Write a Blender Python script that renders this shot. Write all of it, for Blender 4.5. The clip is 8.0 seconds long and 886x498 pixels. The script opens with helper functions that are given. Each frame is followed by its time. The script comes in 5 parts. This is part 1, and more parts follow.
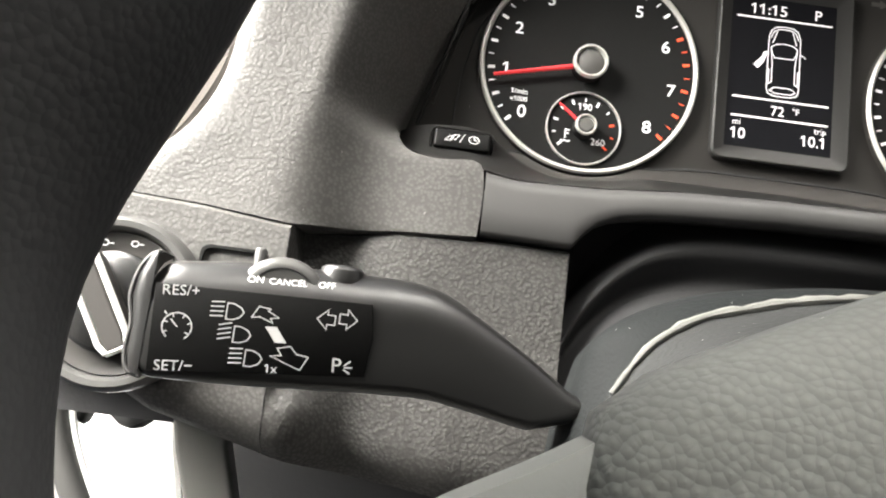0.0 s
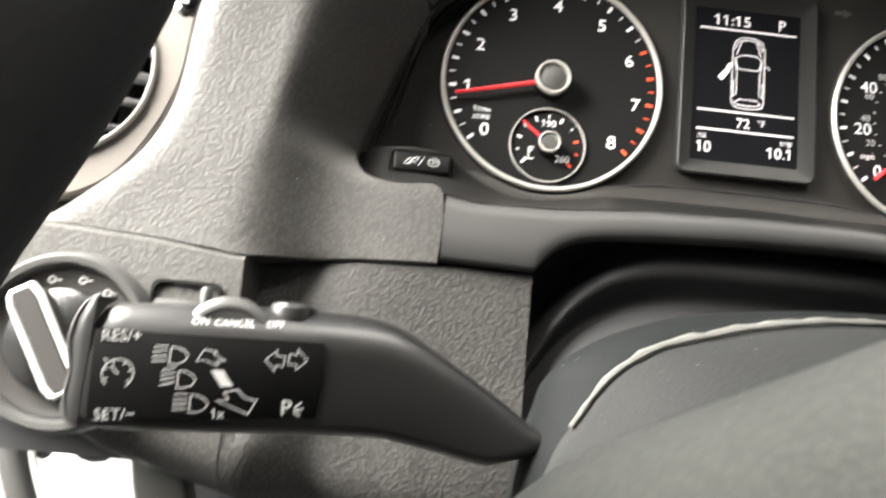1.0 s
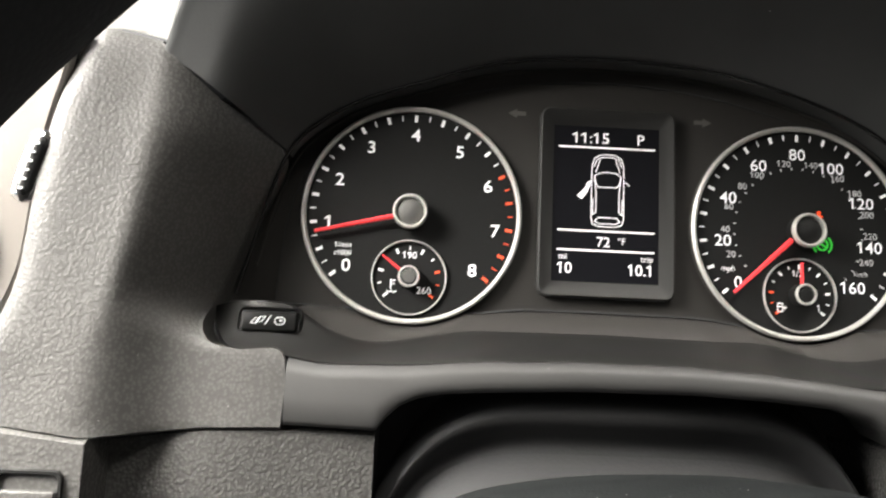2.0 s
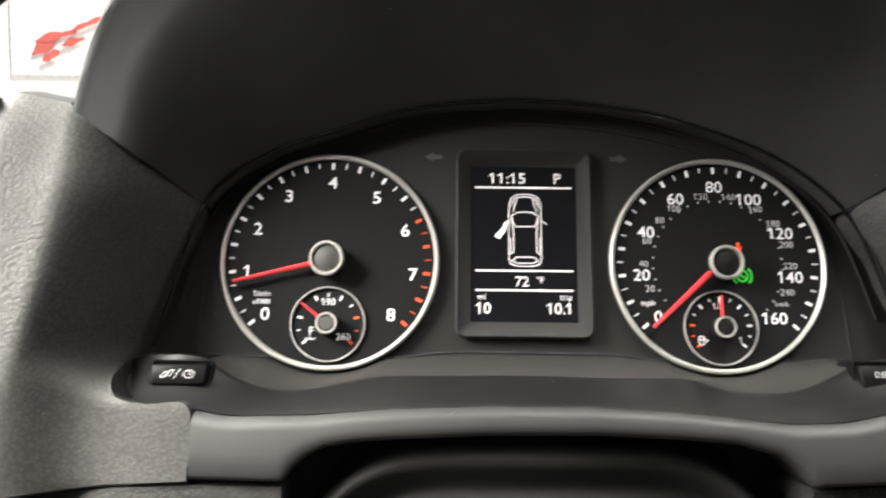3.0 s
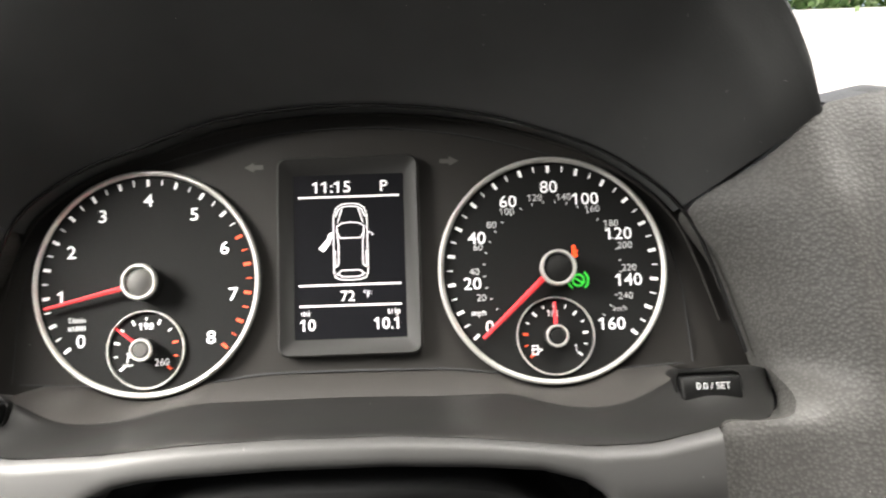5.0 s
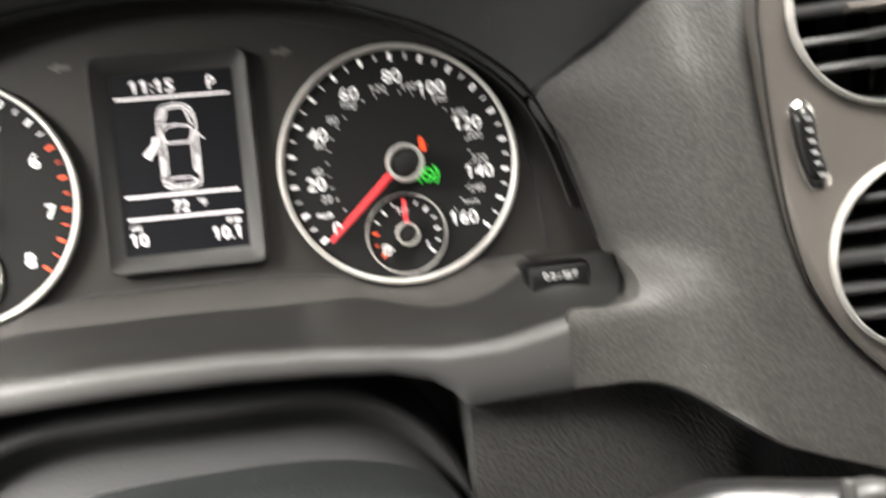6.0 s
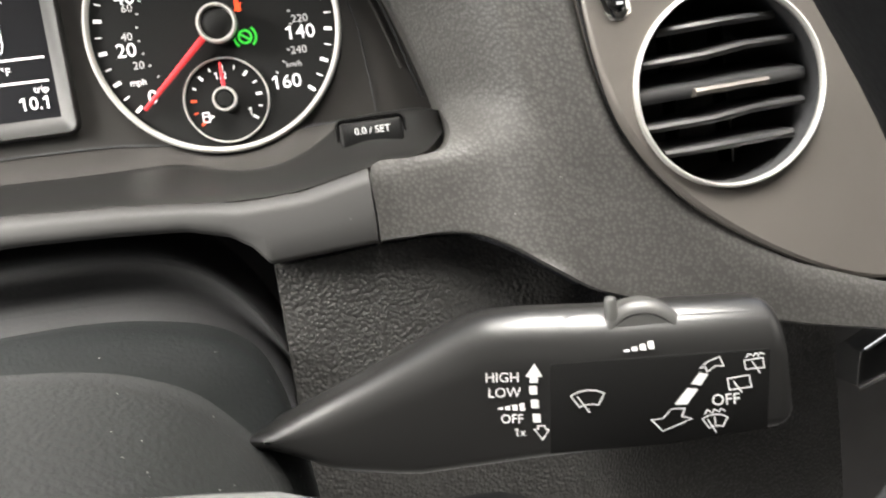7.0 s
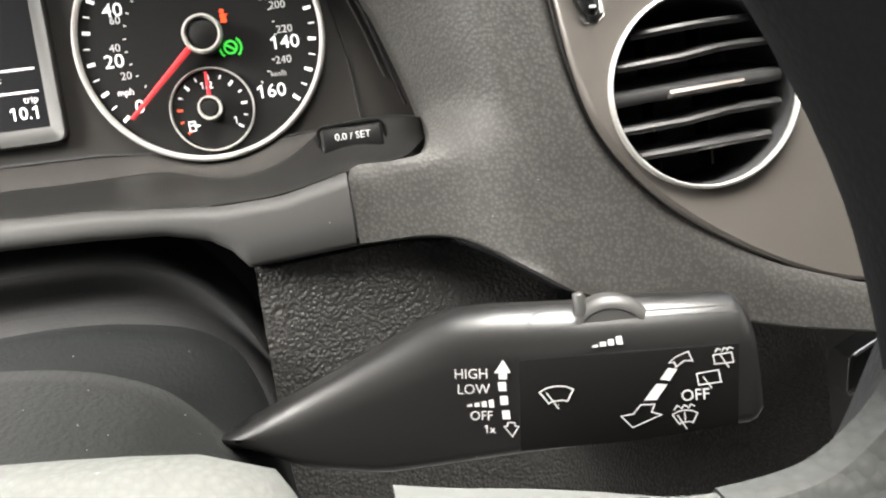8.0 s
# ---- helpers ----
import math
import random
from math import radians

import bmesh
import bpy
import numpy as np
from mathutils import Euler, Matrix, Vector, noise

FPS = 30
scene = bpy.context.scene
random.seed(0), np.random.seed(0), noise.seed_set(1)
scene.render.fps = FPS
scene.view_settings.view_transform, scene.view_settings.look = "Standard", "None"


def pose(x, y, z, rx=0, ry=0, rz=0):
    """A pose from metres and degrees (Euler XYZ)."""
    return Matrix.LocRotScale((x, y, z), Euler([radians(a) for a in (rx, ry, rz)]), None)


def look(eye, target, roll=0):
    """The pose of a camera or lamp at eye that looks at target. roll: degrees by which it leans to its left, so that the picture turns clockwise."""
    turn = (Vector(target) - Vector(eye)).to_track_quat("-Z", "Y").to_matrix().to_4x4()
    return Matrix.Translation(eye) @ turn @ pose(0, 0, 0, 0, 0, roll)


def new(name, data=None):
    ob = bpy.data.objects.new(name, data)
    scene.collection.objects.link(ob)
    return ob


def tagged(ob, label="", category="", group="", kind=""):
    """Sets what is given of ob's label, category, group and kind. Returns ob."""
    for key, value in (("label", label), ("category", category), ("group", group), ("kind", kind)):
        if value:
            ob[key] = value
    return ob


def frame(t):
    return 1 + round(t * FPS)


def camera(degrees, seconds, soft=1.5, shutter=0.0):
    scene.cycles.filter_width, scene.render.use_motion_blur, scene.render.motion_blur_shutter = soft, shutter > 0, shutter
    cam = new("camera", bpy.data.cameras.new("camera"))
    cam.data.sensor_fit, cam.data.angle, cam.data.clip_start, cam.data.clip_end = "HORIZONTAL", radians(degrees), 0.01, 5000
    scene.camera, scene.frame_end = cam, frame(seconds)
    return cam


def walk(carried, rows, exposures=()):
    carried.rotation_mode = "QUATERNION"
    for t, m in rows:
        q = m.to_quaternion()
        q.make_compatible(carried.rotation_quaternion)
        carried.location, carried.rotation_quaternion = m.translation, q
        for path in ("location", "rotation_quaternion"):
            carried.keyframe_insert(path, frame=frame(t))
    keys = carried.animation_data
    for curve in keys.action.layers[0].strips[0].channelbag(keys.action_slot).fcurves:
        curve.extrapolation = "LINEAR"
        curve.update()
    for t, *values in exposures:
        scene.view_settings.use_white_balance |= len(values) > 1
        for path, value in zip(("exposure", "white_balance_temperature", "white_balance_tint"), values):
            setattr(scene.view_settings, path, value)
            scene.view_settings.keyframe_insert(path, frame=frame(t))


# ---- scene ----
# The place is laid out in the frame of the dials' face: x right, y into the dashboard, z up along the face.
# K brings that layout to metres, W leans it back by 15 degrees and lifts it to its height over the road.
K = 0.93
W = pose(0, 0, 1.05) @ pose(0, 0, 0, -15)
cam = camera(60.28, 8.0, soft=2.1, shutter=0.5)
# seconds, eye (layout), yaw, pitch, roll in degrees
PATH = [
    (0, -0.1475, -0.3184, -0.1379, -1.23, 8.78, 7.07),
    (0.5, -0.1480, -0.3169, -0.1379, -1.68, 8.60, 6.91),
    (1, -0.1386, -0.3146, -0.1268, -2.16, 8.88, 5.57),
    (1.5, -0.1086, -0.3222, -0.0826, -2.55, 7.82, 3.54),
    (1.7, -0.0931, -0.3276, -0.0693, -1.91, 7.64, 3.07),
    (2.8, -0.0578, -0.3355, -0.0550, -1.37, 9.61, 0.92),
    (3, -0.0397, -0.3359, -0.0542, -0.58, 10.12, 0.51),
    (3.5, -0.0189, -0.3347, -0.0509, -0.53, 10.54, -0.38),
    (4, -0.0102, -0.3313, -0.0509, -0.15, 10.75, -0.55),
    (4.5, 0.0061, -0.3280, -0.0462, -0.38, 9.75, -1.21),
    (4.7, 0.0270, -0.3268, -0.0375, 0.58, 8.24, -1.54),
    (5.8, 0.0541, -0.3141, -0.0195, -4.85, 1.00, -4.93),
    (6, 0.0658, -0.3105, -0.0222, -6.39, -2.53, -5.66),
    (6.5, 0.1019, -0.3104, -0.0432, -7.87, -7.19, -7.29),
    (7, 0.1262, -0.3124, -0.0619, -6.71, -6.79, -7.88),
    (7.5, 0.1324, -0.3118, -0.0679, -6.41, -6.17, -8.01),
    (8, 0.1368, -0.3157, -0.0711, -5.96, -4.75, -8.23),
]


def stand(x, y, z, yaw, pitch, roll):
    return W @ Matrix.Translation((K * x, K * y, K * z)) @ pose(0, 0, 0, 90 + pitch, 0, yaw) @ pose(0, 0, 0, 0, 0, roll)


walk(cam, [(t, stand(*row)) for t, *row in PATH],
     exposures=[(t, stops, 7050, 10) for t, stops in ((0.0, 0.47), (1.0, 0.41), (1.7, 0.22), (3.0, 0.18), (3.5, 0.44), (4.0, 0.58), (4.5, 0.80), (6.0, 0.72), (7.0, 0.92), (8.0, 0.92))])

# ---- light ----
world = bpy.data.worlds.new("sky")
scene.world = world
world.use_nodes = True
sky = world.node_tree.nodes.new("ShaderNodeTexSky")
sky.sky_type, sky.sun_disc = "NISHITA", False
sky.sun_elevation, sky.sun_rotation = radians(52), radians(120)
sky.dust_density, sky.ozone_density = 3.0, 0.6
world.node_tree.links.new(sky.outputs[0], world.node_tree.nodes["Background"].inputs[0])
world.node_tree.nodes["Background"].inputs[1].default_value = 0.15
sun = new("sun", bpy.data.lights.new("sun", "SUN"))
sun.data.energy, sun.data.angle, sun.data.color = 5.0, radians(0.6), (1.0, 0.95, 0.88)
sun.matrix_world = look((2.6, -1.5, 4.84), (0, 0, 1.0))
door_light = new("door_opening_light", bpy.data.lights.new("door_opening_light", "AREA"))
door_light.data.shape, door_light.data.size, door_light.data.size_y = "RECTANGLE", 0.22, 0.34
door_light.data.energy, door_light.data.color = 4.4, (0.98, 0.99, 0.99)
door_light.data.spread = radians(74)
door_light.matrix_world = look((-0.43, -0.118, 1.17), (-0.25, -0.07, 0.97))
screen_light = new("windscreen_light", bpy.data.lights.new("windscreen_light", "AREA"))
screen_light.data.shape, screen_light.data.size, screen_light.data.size_y = "RECTANGLE", 1.2, 0.5
screen_light.data.energy, screen_light.data.color = 1.5, (0.98, 0.99, 0.99)
screen_light.matrix_world = look((-0.02, 0.17, 1.36), (-0.02, -0.24, 0.73))
# fill lamp added below the closed ceiling, brightens stalk tops and airbag cover
overhead_fill = new("overhead_fill_light", bpy.data.lights.new("overhead_fill_light", "AREA"))
overhead_fill.data.shape, overhead_fill.data.size, overhead_fill.data.size_y = "RECTANGLE", 0.64, 0.30
overhead_fill.data.energy, overhead_fill.data.color = 3.0, (0.98, 0.99, 0.99)
overhead_fill.data.spread = radians(56)
overhead_fill.matrix_world = look((0.13, -0.35, 1.60), (0.07, -0.28, 0.90))
side_light = new("side_window_light", bpy.data.lights.new("side_window_light", "AREA"))
side_light.data.shape, side_light.data.size, side_light.data.size_y = "RECTANGLE", 0.8, 0.4
side_light.data.energy, side_light.data.color = 1.3, (0.98, 0.99, 0.99)
side_light.matrix_world = look((1.12, -0.35, 1.42), (0.20, -0.15, 0.95))


# ---- materials ----
def material(name, color, rough=0.5, metal=0.0, bump=0.0, size=0.0015, vary=0.12, grain="noise", emit=0.0, coat=0.0, spec=0.5, dust=0.0, crease_shade=0.8):
    """A surface with a fine relief (size in metres), a slow change of tone and, where dust is set, pale specks."""
    m = bpy.data.materials.new(name)
    m.use_nodes = True
    nt = m.node_tree
    bsdf = nt.nodes["Principled BSDF"]
    link = nt.links.new
    coord = nt.nodes.new("ShaderNodeTexCoord")
    bsdf.inputs["Roughness"].default_value = rough
    bsdf.inputs["Metallic"].default_value = metal
    bsdf.inputs["Coat Weight"].default_value = coat
    bsdf.inputs["Coat Roughness"].default_value = 0.06
    bsdf.inputs["Specular IOR Level"].default_value = spec
    wide = nt.nodes.new("ShaderNodeTexNoise")
    wide.inputs["Scale"].default_value, wide.inputs["Detail"].default_value = 22.0, 5.0
    link(coord.outputs["Object"], wide.inputs["Vector"])
    ramp = nt.nodes.new("ShaderNodeValToRGB")
    ramp.color_ramp.elements[0].position, ramp.color_ramp.elements[1].position = 0.3, 0.7
    lo, hi = [c * (1 - vary) for c in color], [min(1.0, c * (1 + vary)) for c in color]
    ramp.color_ramp.elements[0].color, ramp.color_ramp.elements[1].color = (*lo, 1), (*hi, 1)
    link(wide.outputs["Fac"], ramp.inputs["Fac"])
    tone = ramp.outputs["Color"]
    if dust:
        fleck = nt.nodes.new("ShaderNodeTexVoronoi")
        fleck.feature, fleck.inputs["Scale"].default_value = "F1", 330.0
        link(coord.outputs["Object"], fleck.inputs["Vector"])
        pick = nt.nodes.new("ShaderNodeMath")
        pick.operation, pick.inputs[1].default_value = "LESS_THAN", 0.05
        link(fleck.outputs["Distance"], pick.inputs[0])
        some = nt.nodes.new("ShaderNodeSeparateColor")
        link(fleck.outputs["Color"], some.inputs[0])
        few = nt.nodes.new("ShaderNodeMath")
        few.operation, few.inputs[1].default_value = "LESS_THAN", dust
        link(some.outputs[0], few.inputs[0])
        both = nt.nodes.new("ShaderNodeMath")
        both.operation = "MULTIPLY"
        link(pick.outputs[0], both.inputs[0]), link(few.outputs[0], both.inputs[1])
        mix = nt.nodes.new("ShaderNodeMix")
        mix.data_type = "RGBA"
        link(both.outputs[0], mix.inputs["Factor"]), link(tone, mix.inputs["A"])
        mix.inputs["B"].default_value = (0.5, 0.49, 0.47, 1)
        tone = mix.outputs["Result"]
    if emit:
        bsdf.inputs["Emission Color"].default_value = (*color, 1)
        bsdf.inputs["Emission Strength"].default_value = emit
    if bump:
        if grain == "leather":
            cell = nt.nodes.new("ShaderNodeTexVoronoi")
            cell.feature = "F1"
            cell.inputs["Scale"].default_value = 1 / size
            swirl = nt.nodes.new("ShaderNodeTexNoise")
            swirl.inputs["Scale"].default_value, swirl.inputs["Detail"].default_value = 0.45 / size, 3.0
            link(coord.outputs["Object"], swirl.inputs["Vector"])
            bend = nt.nodes.new("ShaderNodeVectorMath")
            bend.operation = "MULTIPLY_ADD"
            bend.inputs[1].default_value = (size * 0.30,) * 3
            link(swirl.outputs["Color"], bend.inputs[0]), link(coord.outputs["Object"], bend.inputs[2])
            link(bend.outputs[0], cell.inputs["Vector"])
            height = cell.outputs["Distance"]
            # shade in the grain's creases, painted into the colour on top of the bump
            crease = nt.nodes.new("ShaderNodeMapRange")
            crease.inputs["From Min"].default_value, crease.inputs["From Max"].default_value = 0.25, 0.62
            crease.inputs["To Min"].default_value, crease.inputs["To Max"].default_value = 1.0, crease_shade
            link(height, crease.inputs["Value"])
            shaded_tone = nt.nodes.new("ShaderNodeVectorMath")
            shaded_tone.operation = "SCALE"
            link(tone, shaded_tone.inputs[0]), link(crease.outputs["Result"], shaded_tone.inputs["Scale"])
            tone = shaded_tone.outputs[0]
        else:
            fine = nt.nodes.new("ShaderNodeTexNoise")
            fine.inputs["Scale"].default_value, fine.inputs["Detail"].default_value = 1 / size, 3.0
            link(coord.outputs["Object"], fine.inputs["Vector"])
            height = fine.outputs["Fac"]
        relief = nt.nodes.new("ShaderNodeBump")
        relief.invert = grain == "leather"
        relief.inputs["Strength"].default_value, relief.inputs["Distance"].default_value = bump, size * 0.5
        link(height, relief.inputs["Height"]), link(relief.outputs["Normal"], bsdf.inputs["Normal"])
    link(tone, bsdf.inputs["Base Color"])
    return m


M = {
    "dash": material("grained_dash_plastic", (0.062, 0.060, 0.057), 0.55, spec=0.35, bump=0.28, size=0.0013, crease_shade=0.66, grain="leather", dust=0.05),
    "lower": material("grained_lower_plastic", (0.036, 0.0352, 0.0340), 0.42, bump=0.85, size=0.0013, crease_shade=0.62, grain="leather", dust=0.05),
    "knee_grain": material("coarse_grained_plastic", (0.050, 0.0485, 0.0462), 0.5, spec=0.35, bump=0.42, size=0.0013, crease_shade=0.58, grain="leather", dust=0.05),
    "hood": material("matt_hood_plastic", (0.052, 0.0530, 0.0532), 0.7, bump=0.15, size=0.0008, dust=0.12, spec=0.3),
    "satin": material("satin_grey_paint", (0.033, 0.0323, 0.0317), 0.58, bump=0.05, size=0.0005, vary=0.05, dust=0.03),
    "silver": material("silver_lacquer", (0.24, 0.219, 0.201), 0.24, 0.55, bump=0.04, size=0.0004, vary=0.05, coat=0.5, dust=0.05),
    "shelf": material("dark_satin_shelf", (0.012, 0.0118, 0.0115), 0.34, spec=0.18, bump=0.03, size=0.0005, vary=0.06, dust=0.02),
    "knee": material("smooth_knee_plastic", (0.110, 0.110, 0.104), 0.38, bump=0.1, size=0.001, vary=0.08, dust=0.03),
    "bright": material("bright_satin_metal", (0.85, 0.84, 0.82), 0.28, 0.45, vary=0.03),
    "arrow": material("unlit_arrow_print", (0.09, 0.085, 0.08), 0.6, vary=0.05),
    "cap": material("dull_hub_cap", (0.085, 0.083, 0.08), 0.6, vary=0.05, spec=0.3),
    "chrome": material("polished_chrome", (0.82, 0.8, 0.77), 0.12, 1.0, vary=0.03),
    "ring": material("brushed_ring_metal", (0.92, 0.90, 0.86), 0.4, 0.75, vary=0.04),
    "dial": material("black_dial_print", (0.012, 0.012, 0.012), 0.6, bump=0.05, size=0.0004, vary=0.1, spec=0.12),
    "panel": material("dark_panel_plastic", (0.031, 0.0290, 0.0274), 0.5, spec=0.25, bump=0.12, size=0.0005, vary=0.1, dust=0.03),
    "bezel": material("bezel_plastic", (0.024, 0.0236, 0.023), 0.5, spec=0.3, bump=0.08, size=0.0004, vary=0.06),
    "screen": material("lcd_glass", (0.005, 0.005, 0.007), 0.5, vary=0.05, spec=0.15),
    "lit": material("white_backlit_print", (0.95, 0.95, 0.97), 0.6, vary=0.02, emit=0.34),
    "pixel": material("white_display_pixels", (0.95, 0.92, 0.95), 0.6, vary=0.02, emit=0.44),
    "grey_print": material("grey_backlit_print", (0.55, 0.55, 0.55), 0.6, vary=0.02, emit=0.22),
    "red_lit": material("red_backlit_print", (0.85, 0.10, 0.04), 0.5, vary=0.04, emit=0.32),
    "needle": material("red_needle", (0.85, 0.05, 0.06), 0.4, vary=0.05, emit=0.32),
    "lamp_red": material("red_warning_lamp", (1.0, 0.08, 0.02), 0.5, vary=0.02, emit=0.55),
    "lamp_green": material("green_indicator_lamp", (0.03, 0.62, 0.06), 0.5, vary=0.02, emit=0.38),
    "black": material("gloss_black_plastic", (0.012, 0.012, 0.012), 0.26, bump=0.05, size=0.0005),
    "button": material("dull_black_button", (0.006, 0.006, 0.006), 0.4, bump=0.05, size=0.0005, spec=0.07),
    "void": material("dark_cavity", (0.030, 0.030, 0.032), 0.8, bump=0.2, size=0.002),
    "boot": material("black_rubber_boot", (0.012, 0.012, 0.013), 0.85, bump=0.2, size=0.0015),
    "stalk": material("stalk_plastic", (0.0090, 0.0088, 0.0087), 0.34, bump=0.08, size=0.0004, vary=0.08, dust=0.06, spec=0.6),
    "wheel": material("grey_thumb_wheel", (0.045, 0.0445, 0.043), 0.42, bump=0.06, size=0.0004, vary=0.08, dust=0.04),
    "face": material("stalk_label_panel", (0.0045, 0.0044, 0.0044), 0.5, spec=0.10, bump=0.08, size=0.0004, vary=0.08, dust=0.04),
    "print": material("white_print", (0.46, 0.46, 0.455), 0.6, vary=0.06),
    "shroud": material("column_cover_plastic", (0.0085, 0.0096, 0.0098), 0.7, bump=0.45, size=0.0012, spec=0.10, dust=0.5),
    "collar": material("dusty_collar_plastic", (0.014, 0.0148, 0.0147), 0.75, bump=0.5, size=0.0016, spec=0.3, dust=0.4),
    "pad": material("airbag_cover_leather_grain", (0.104, 0.107, 0.102), 0.75, spec=0.3, crease_shade=0.9, bump=0.3, size=0.0011, grain="leather", dust=0.10),
    "spoke": material("spoke_plastic", (0.112, 0.116, 0.111), 0.5, bump=0.05, size=0.0006, vary=0.05),
    "root": material("grey_leather_spoke_end", (0.075, 0.078, 0.076), 0.7, bump=0.35, size=0.0016, grain="leather", crease_shade=0.8, dust=0.1),
    "worn": material("dusty_worn_edge", (0.11, 0.11, 0.102), 0.85, bump=0.8, size=0.0008, vary=0.45),
    "rim": material("black_rim_leather", (0.022, 0.022, 0.0232), 0.75, spec=0.3, bump=0.16, size=0.0011, crease_shade=0.9, grain="leather"),
    "slat": material("vent_slat_plastic", (0.034, 0.034, 0.035), 0.38, bump=0.05, size=0.0005, vary=0.08),
    "shell": material("cabin_lining", (0.16, 0.155, 0.15), 0.8, bump=0.2, size=0.002),
    "ground": material("pale_concrete", (0.55, 0.54, 0.52), 0.85, bump=0.3, size=0.02),
    "white": material("white_wall_paint", (0.8, 0.8, 0.78), 0.6),
    "red": material("red_sign_paint", (0.6, 0.13, 0.11), 0.6),
    "pillar": material("white_body_paint", (0.72, 0.73, 0.72), 0.35, vary=0.05, coat=0.5),
    "bark": material("bark", (0.12, 0.09, 0.06), 0.9, bump=0.6, size=0.03),
    "leaf": material("leaf_green", (0.07, 0.14, 0.03), 0.6, vary=0.4),
}


# ---- building helpers ----
BASE = {}


def thing(name, at, label, category, group="", kind=""):
    """A top-level empty at a point of the layout."""
    ob = new(name)
    ob.empty_display_size = 0.02
    ob.matrix_world = W @ Matrix.Translation(Vector(at) * K)
    BASE[ob.name] = Vector(at)
    return tagged(ob, label, category, group, kind)


def base_of(ob):
    while ob.parent:
        ob = ob.parent
    return BASE[ob.name]


def part(name, bm, mat, parent, label="", smooth=True, edge=40, bevel=0.0):
    """Links a bmesh in layout units as one mesh under a thing or a part."""
    me = bpy.data.meshes.new(name)
    bmesh.ops.recalc_face_normals(bm, faces=bm.faces)
    off = base_of(parent)
    for v in bm.verts:
        v.co = (v.co - off) * K
    if bevel:
        sharp = [e for e in bm.edges if len(e.link_faces) == 2 and e.calc_face_angle(0) > radians(35)]
        bmesh.ops.bevel(bm, geom=sharp, offset=bevel * K, segments=3, profile=0.6, affect="EDGES", clamp_overlap=True)
    for f in bm.faces:
        f.smooth = smooth
    for e in bm.edges:
        if len(e.link_faces) == 2 and e.calc_face_angle(0) > radians(edge):
            e.smooth = False
    bm.to_mesh(me)
    bm.free()
    me.materials.append(M[mat])
    ob = new(name, me)
    ob.parent = parent
    return tagged(ob, label) if label else ob


def grid(rows, close_u=False, close_v=False, cap=False):
    """A bmesh over rows of equally many points."""
    bm = bmesh.new()
    vs = [[bm.verts.new(p) for p in row] for row in rows]
    n, m = len(vs), len(vs[0])
    for i in range(n if close_u else n - 1):
        for j in range(m if close_v else m - 1):
            quad = [vs[i][j], vs[(i + 1) % n][j], vs[(i + 1) % n][(j + 1) % m], vs[i][(j + 1) % m]]
            bm.faces.new(quad)
    if cap:
        bm.faces.new(vs[0])
        bm.faces.new(list(reversed(vs[-1])))
    bmesh.ops.remove_doubles(bm, verts=bm.verts, dist=1e-6)
    return bm


def relaxed(rows, times):
    """Evens out rows of points inside their border."""
    a = np.array([[tuple(p) for p in row] for row in rows])
    for _ in range(times):
        a[1:-1, 1:-1] = 0.5 * a[1:-1, 1:-1] + 0.125 * (a[:-2, 1:-1] + a[2:, 1:-1] + a[1:-1, :-2] + a[1:-1, 2:])
    return [[Vector(p) for p in row] for row in a.tolist()]


def smooth_line(points, n):
    """n points on a Catmull-Rom curve through the given ones, evenly spaced."""
    p = [Vector(q) for q in points]
    p = [p[0] * 2 - p[1]] + p + [p[-1] * 2 - p[-2]]
    fine = []
    for i in range(1, len(p) - 2):
        for k in range(16):
            t = k / 16
            a, b, c, d = p[i - 1], p[i], p[i + 1], p[i + 2]
            fine.append(0.5 * (2 * b + (c - a) * t + (2 * a - 5 * b + 4 * c - d) * t * t + (3 * b - a - 3 * c + d) * t**3))
    fine.append(p[-2])
    lengths = [0.0]
    for a, b in zip(fine, fine[1:]):
        lengths.append(lengths[-1] + (b - a).length)
    out = []
    for k in range(n):
        want = lengths[-1] * k / (n - 1)
        i = min(max(j for j in range(len(lengths)) if lengths[j] <= want + 1e-12), len(fine) - 2)
        gap = lengths[i + 1] - lengths[i]
        out.append(fine[i].lerp(fine[i + 1], (want - lengths[i]) / gap if gap else 0))
    return out


def value_at(table, x):
    """A smooth curve through (x, value) pairs."""
    if x <= table[0][0]:
        return table[0][1]
    for (a, u), (b, v) in zip(table, table[1:]):
        if x <= b:
            return u + (v - u) * (x - a) / (b - a)
    return table[-1][1]


def revolve(profile, centre, n=64, axis=(0, -1, 0), up=(0, 0, 1), close=True):
    """Turns (radius, height along the axis) pairs round a centre."""
    a, u = Vector(axis).normalized(), Vector(up)
    u = (u - a * u.dot(a)).normalized()
    w = a.cross(u)
    c = Vector(centre)
    rows = [[c + a * h + (u * math.cos(2 * math.pi * k / n) + w * math.sin(2 * math.pi * k / n)) * max(r, 1e-5) for k in range(n)] for r, h in profile]
    return grid(rows, close_u=close, close_v=True)


def plate(outline, front, back, rim=0.0):
    """A slab with an outline in x and z, between two depths y."""
    bm = bmesh.new()
    f = [bm.verts.new((x, front, z)) for x, z in outline]
    b = [bm.verts.new((x, back, z)) for x, z in outline]
    bm.faces.new(f)
    bm.faces.new(list(reversed(b)))
    for i in range(len(f)):
        j = (i + 1) % len(f)
        bm.faces.new((f[i], b[i], b[j], f[j]))
    return bm


def box(x0, x1, y0, y1, z0, z1):
    return plate([(x0, z0), (x1, z0), (x1, z1), (x0, z1)], y0, y1)


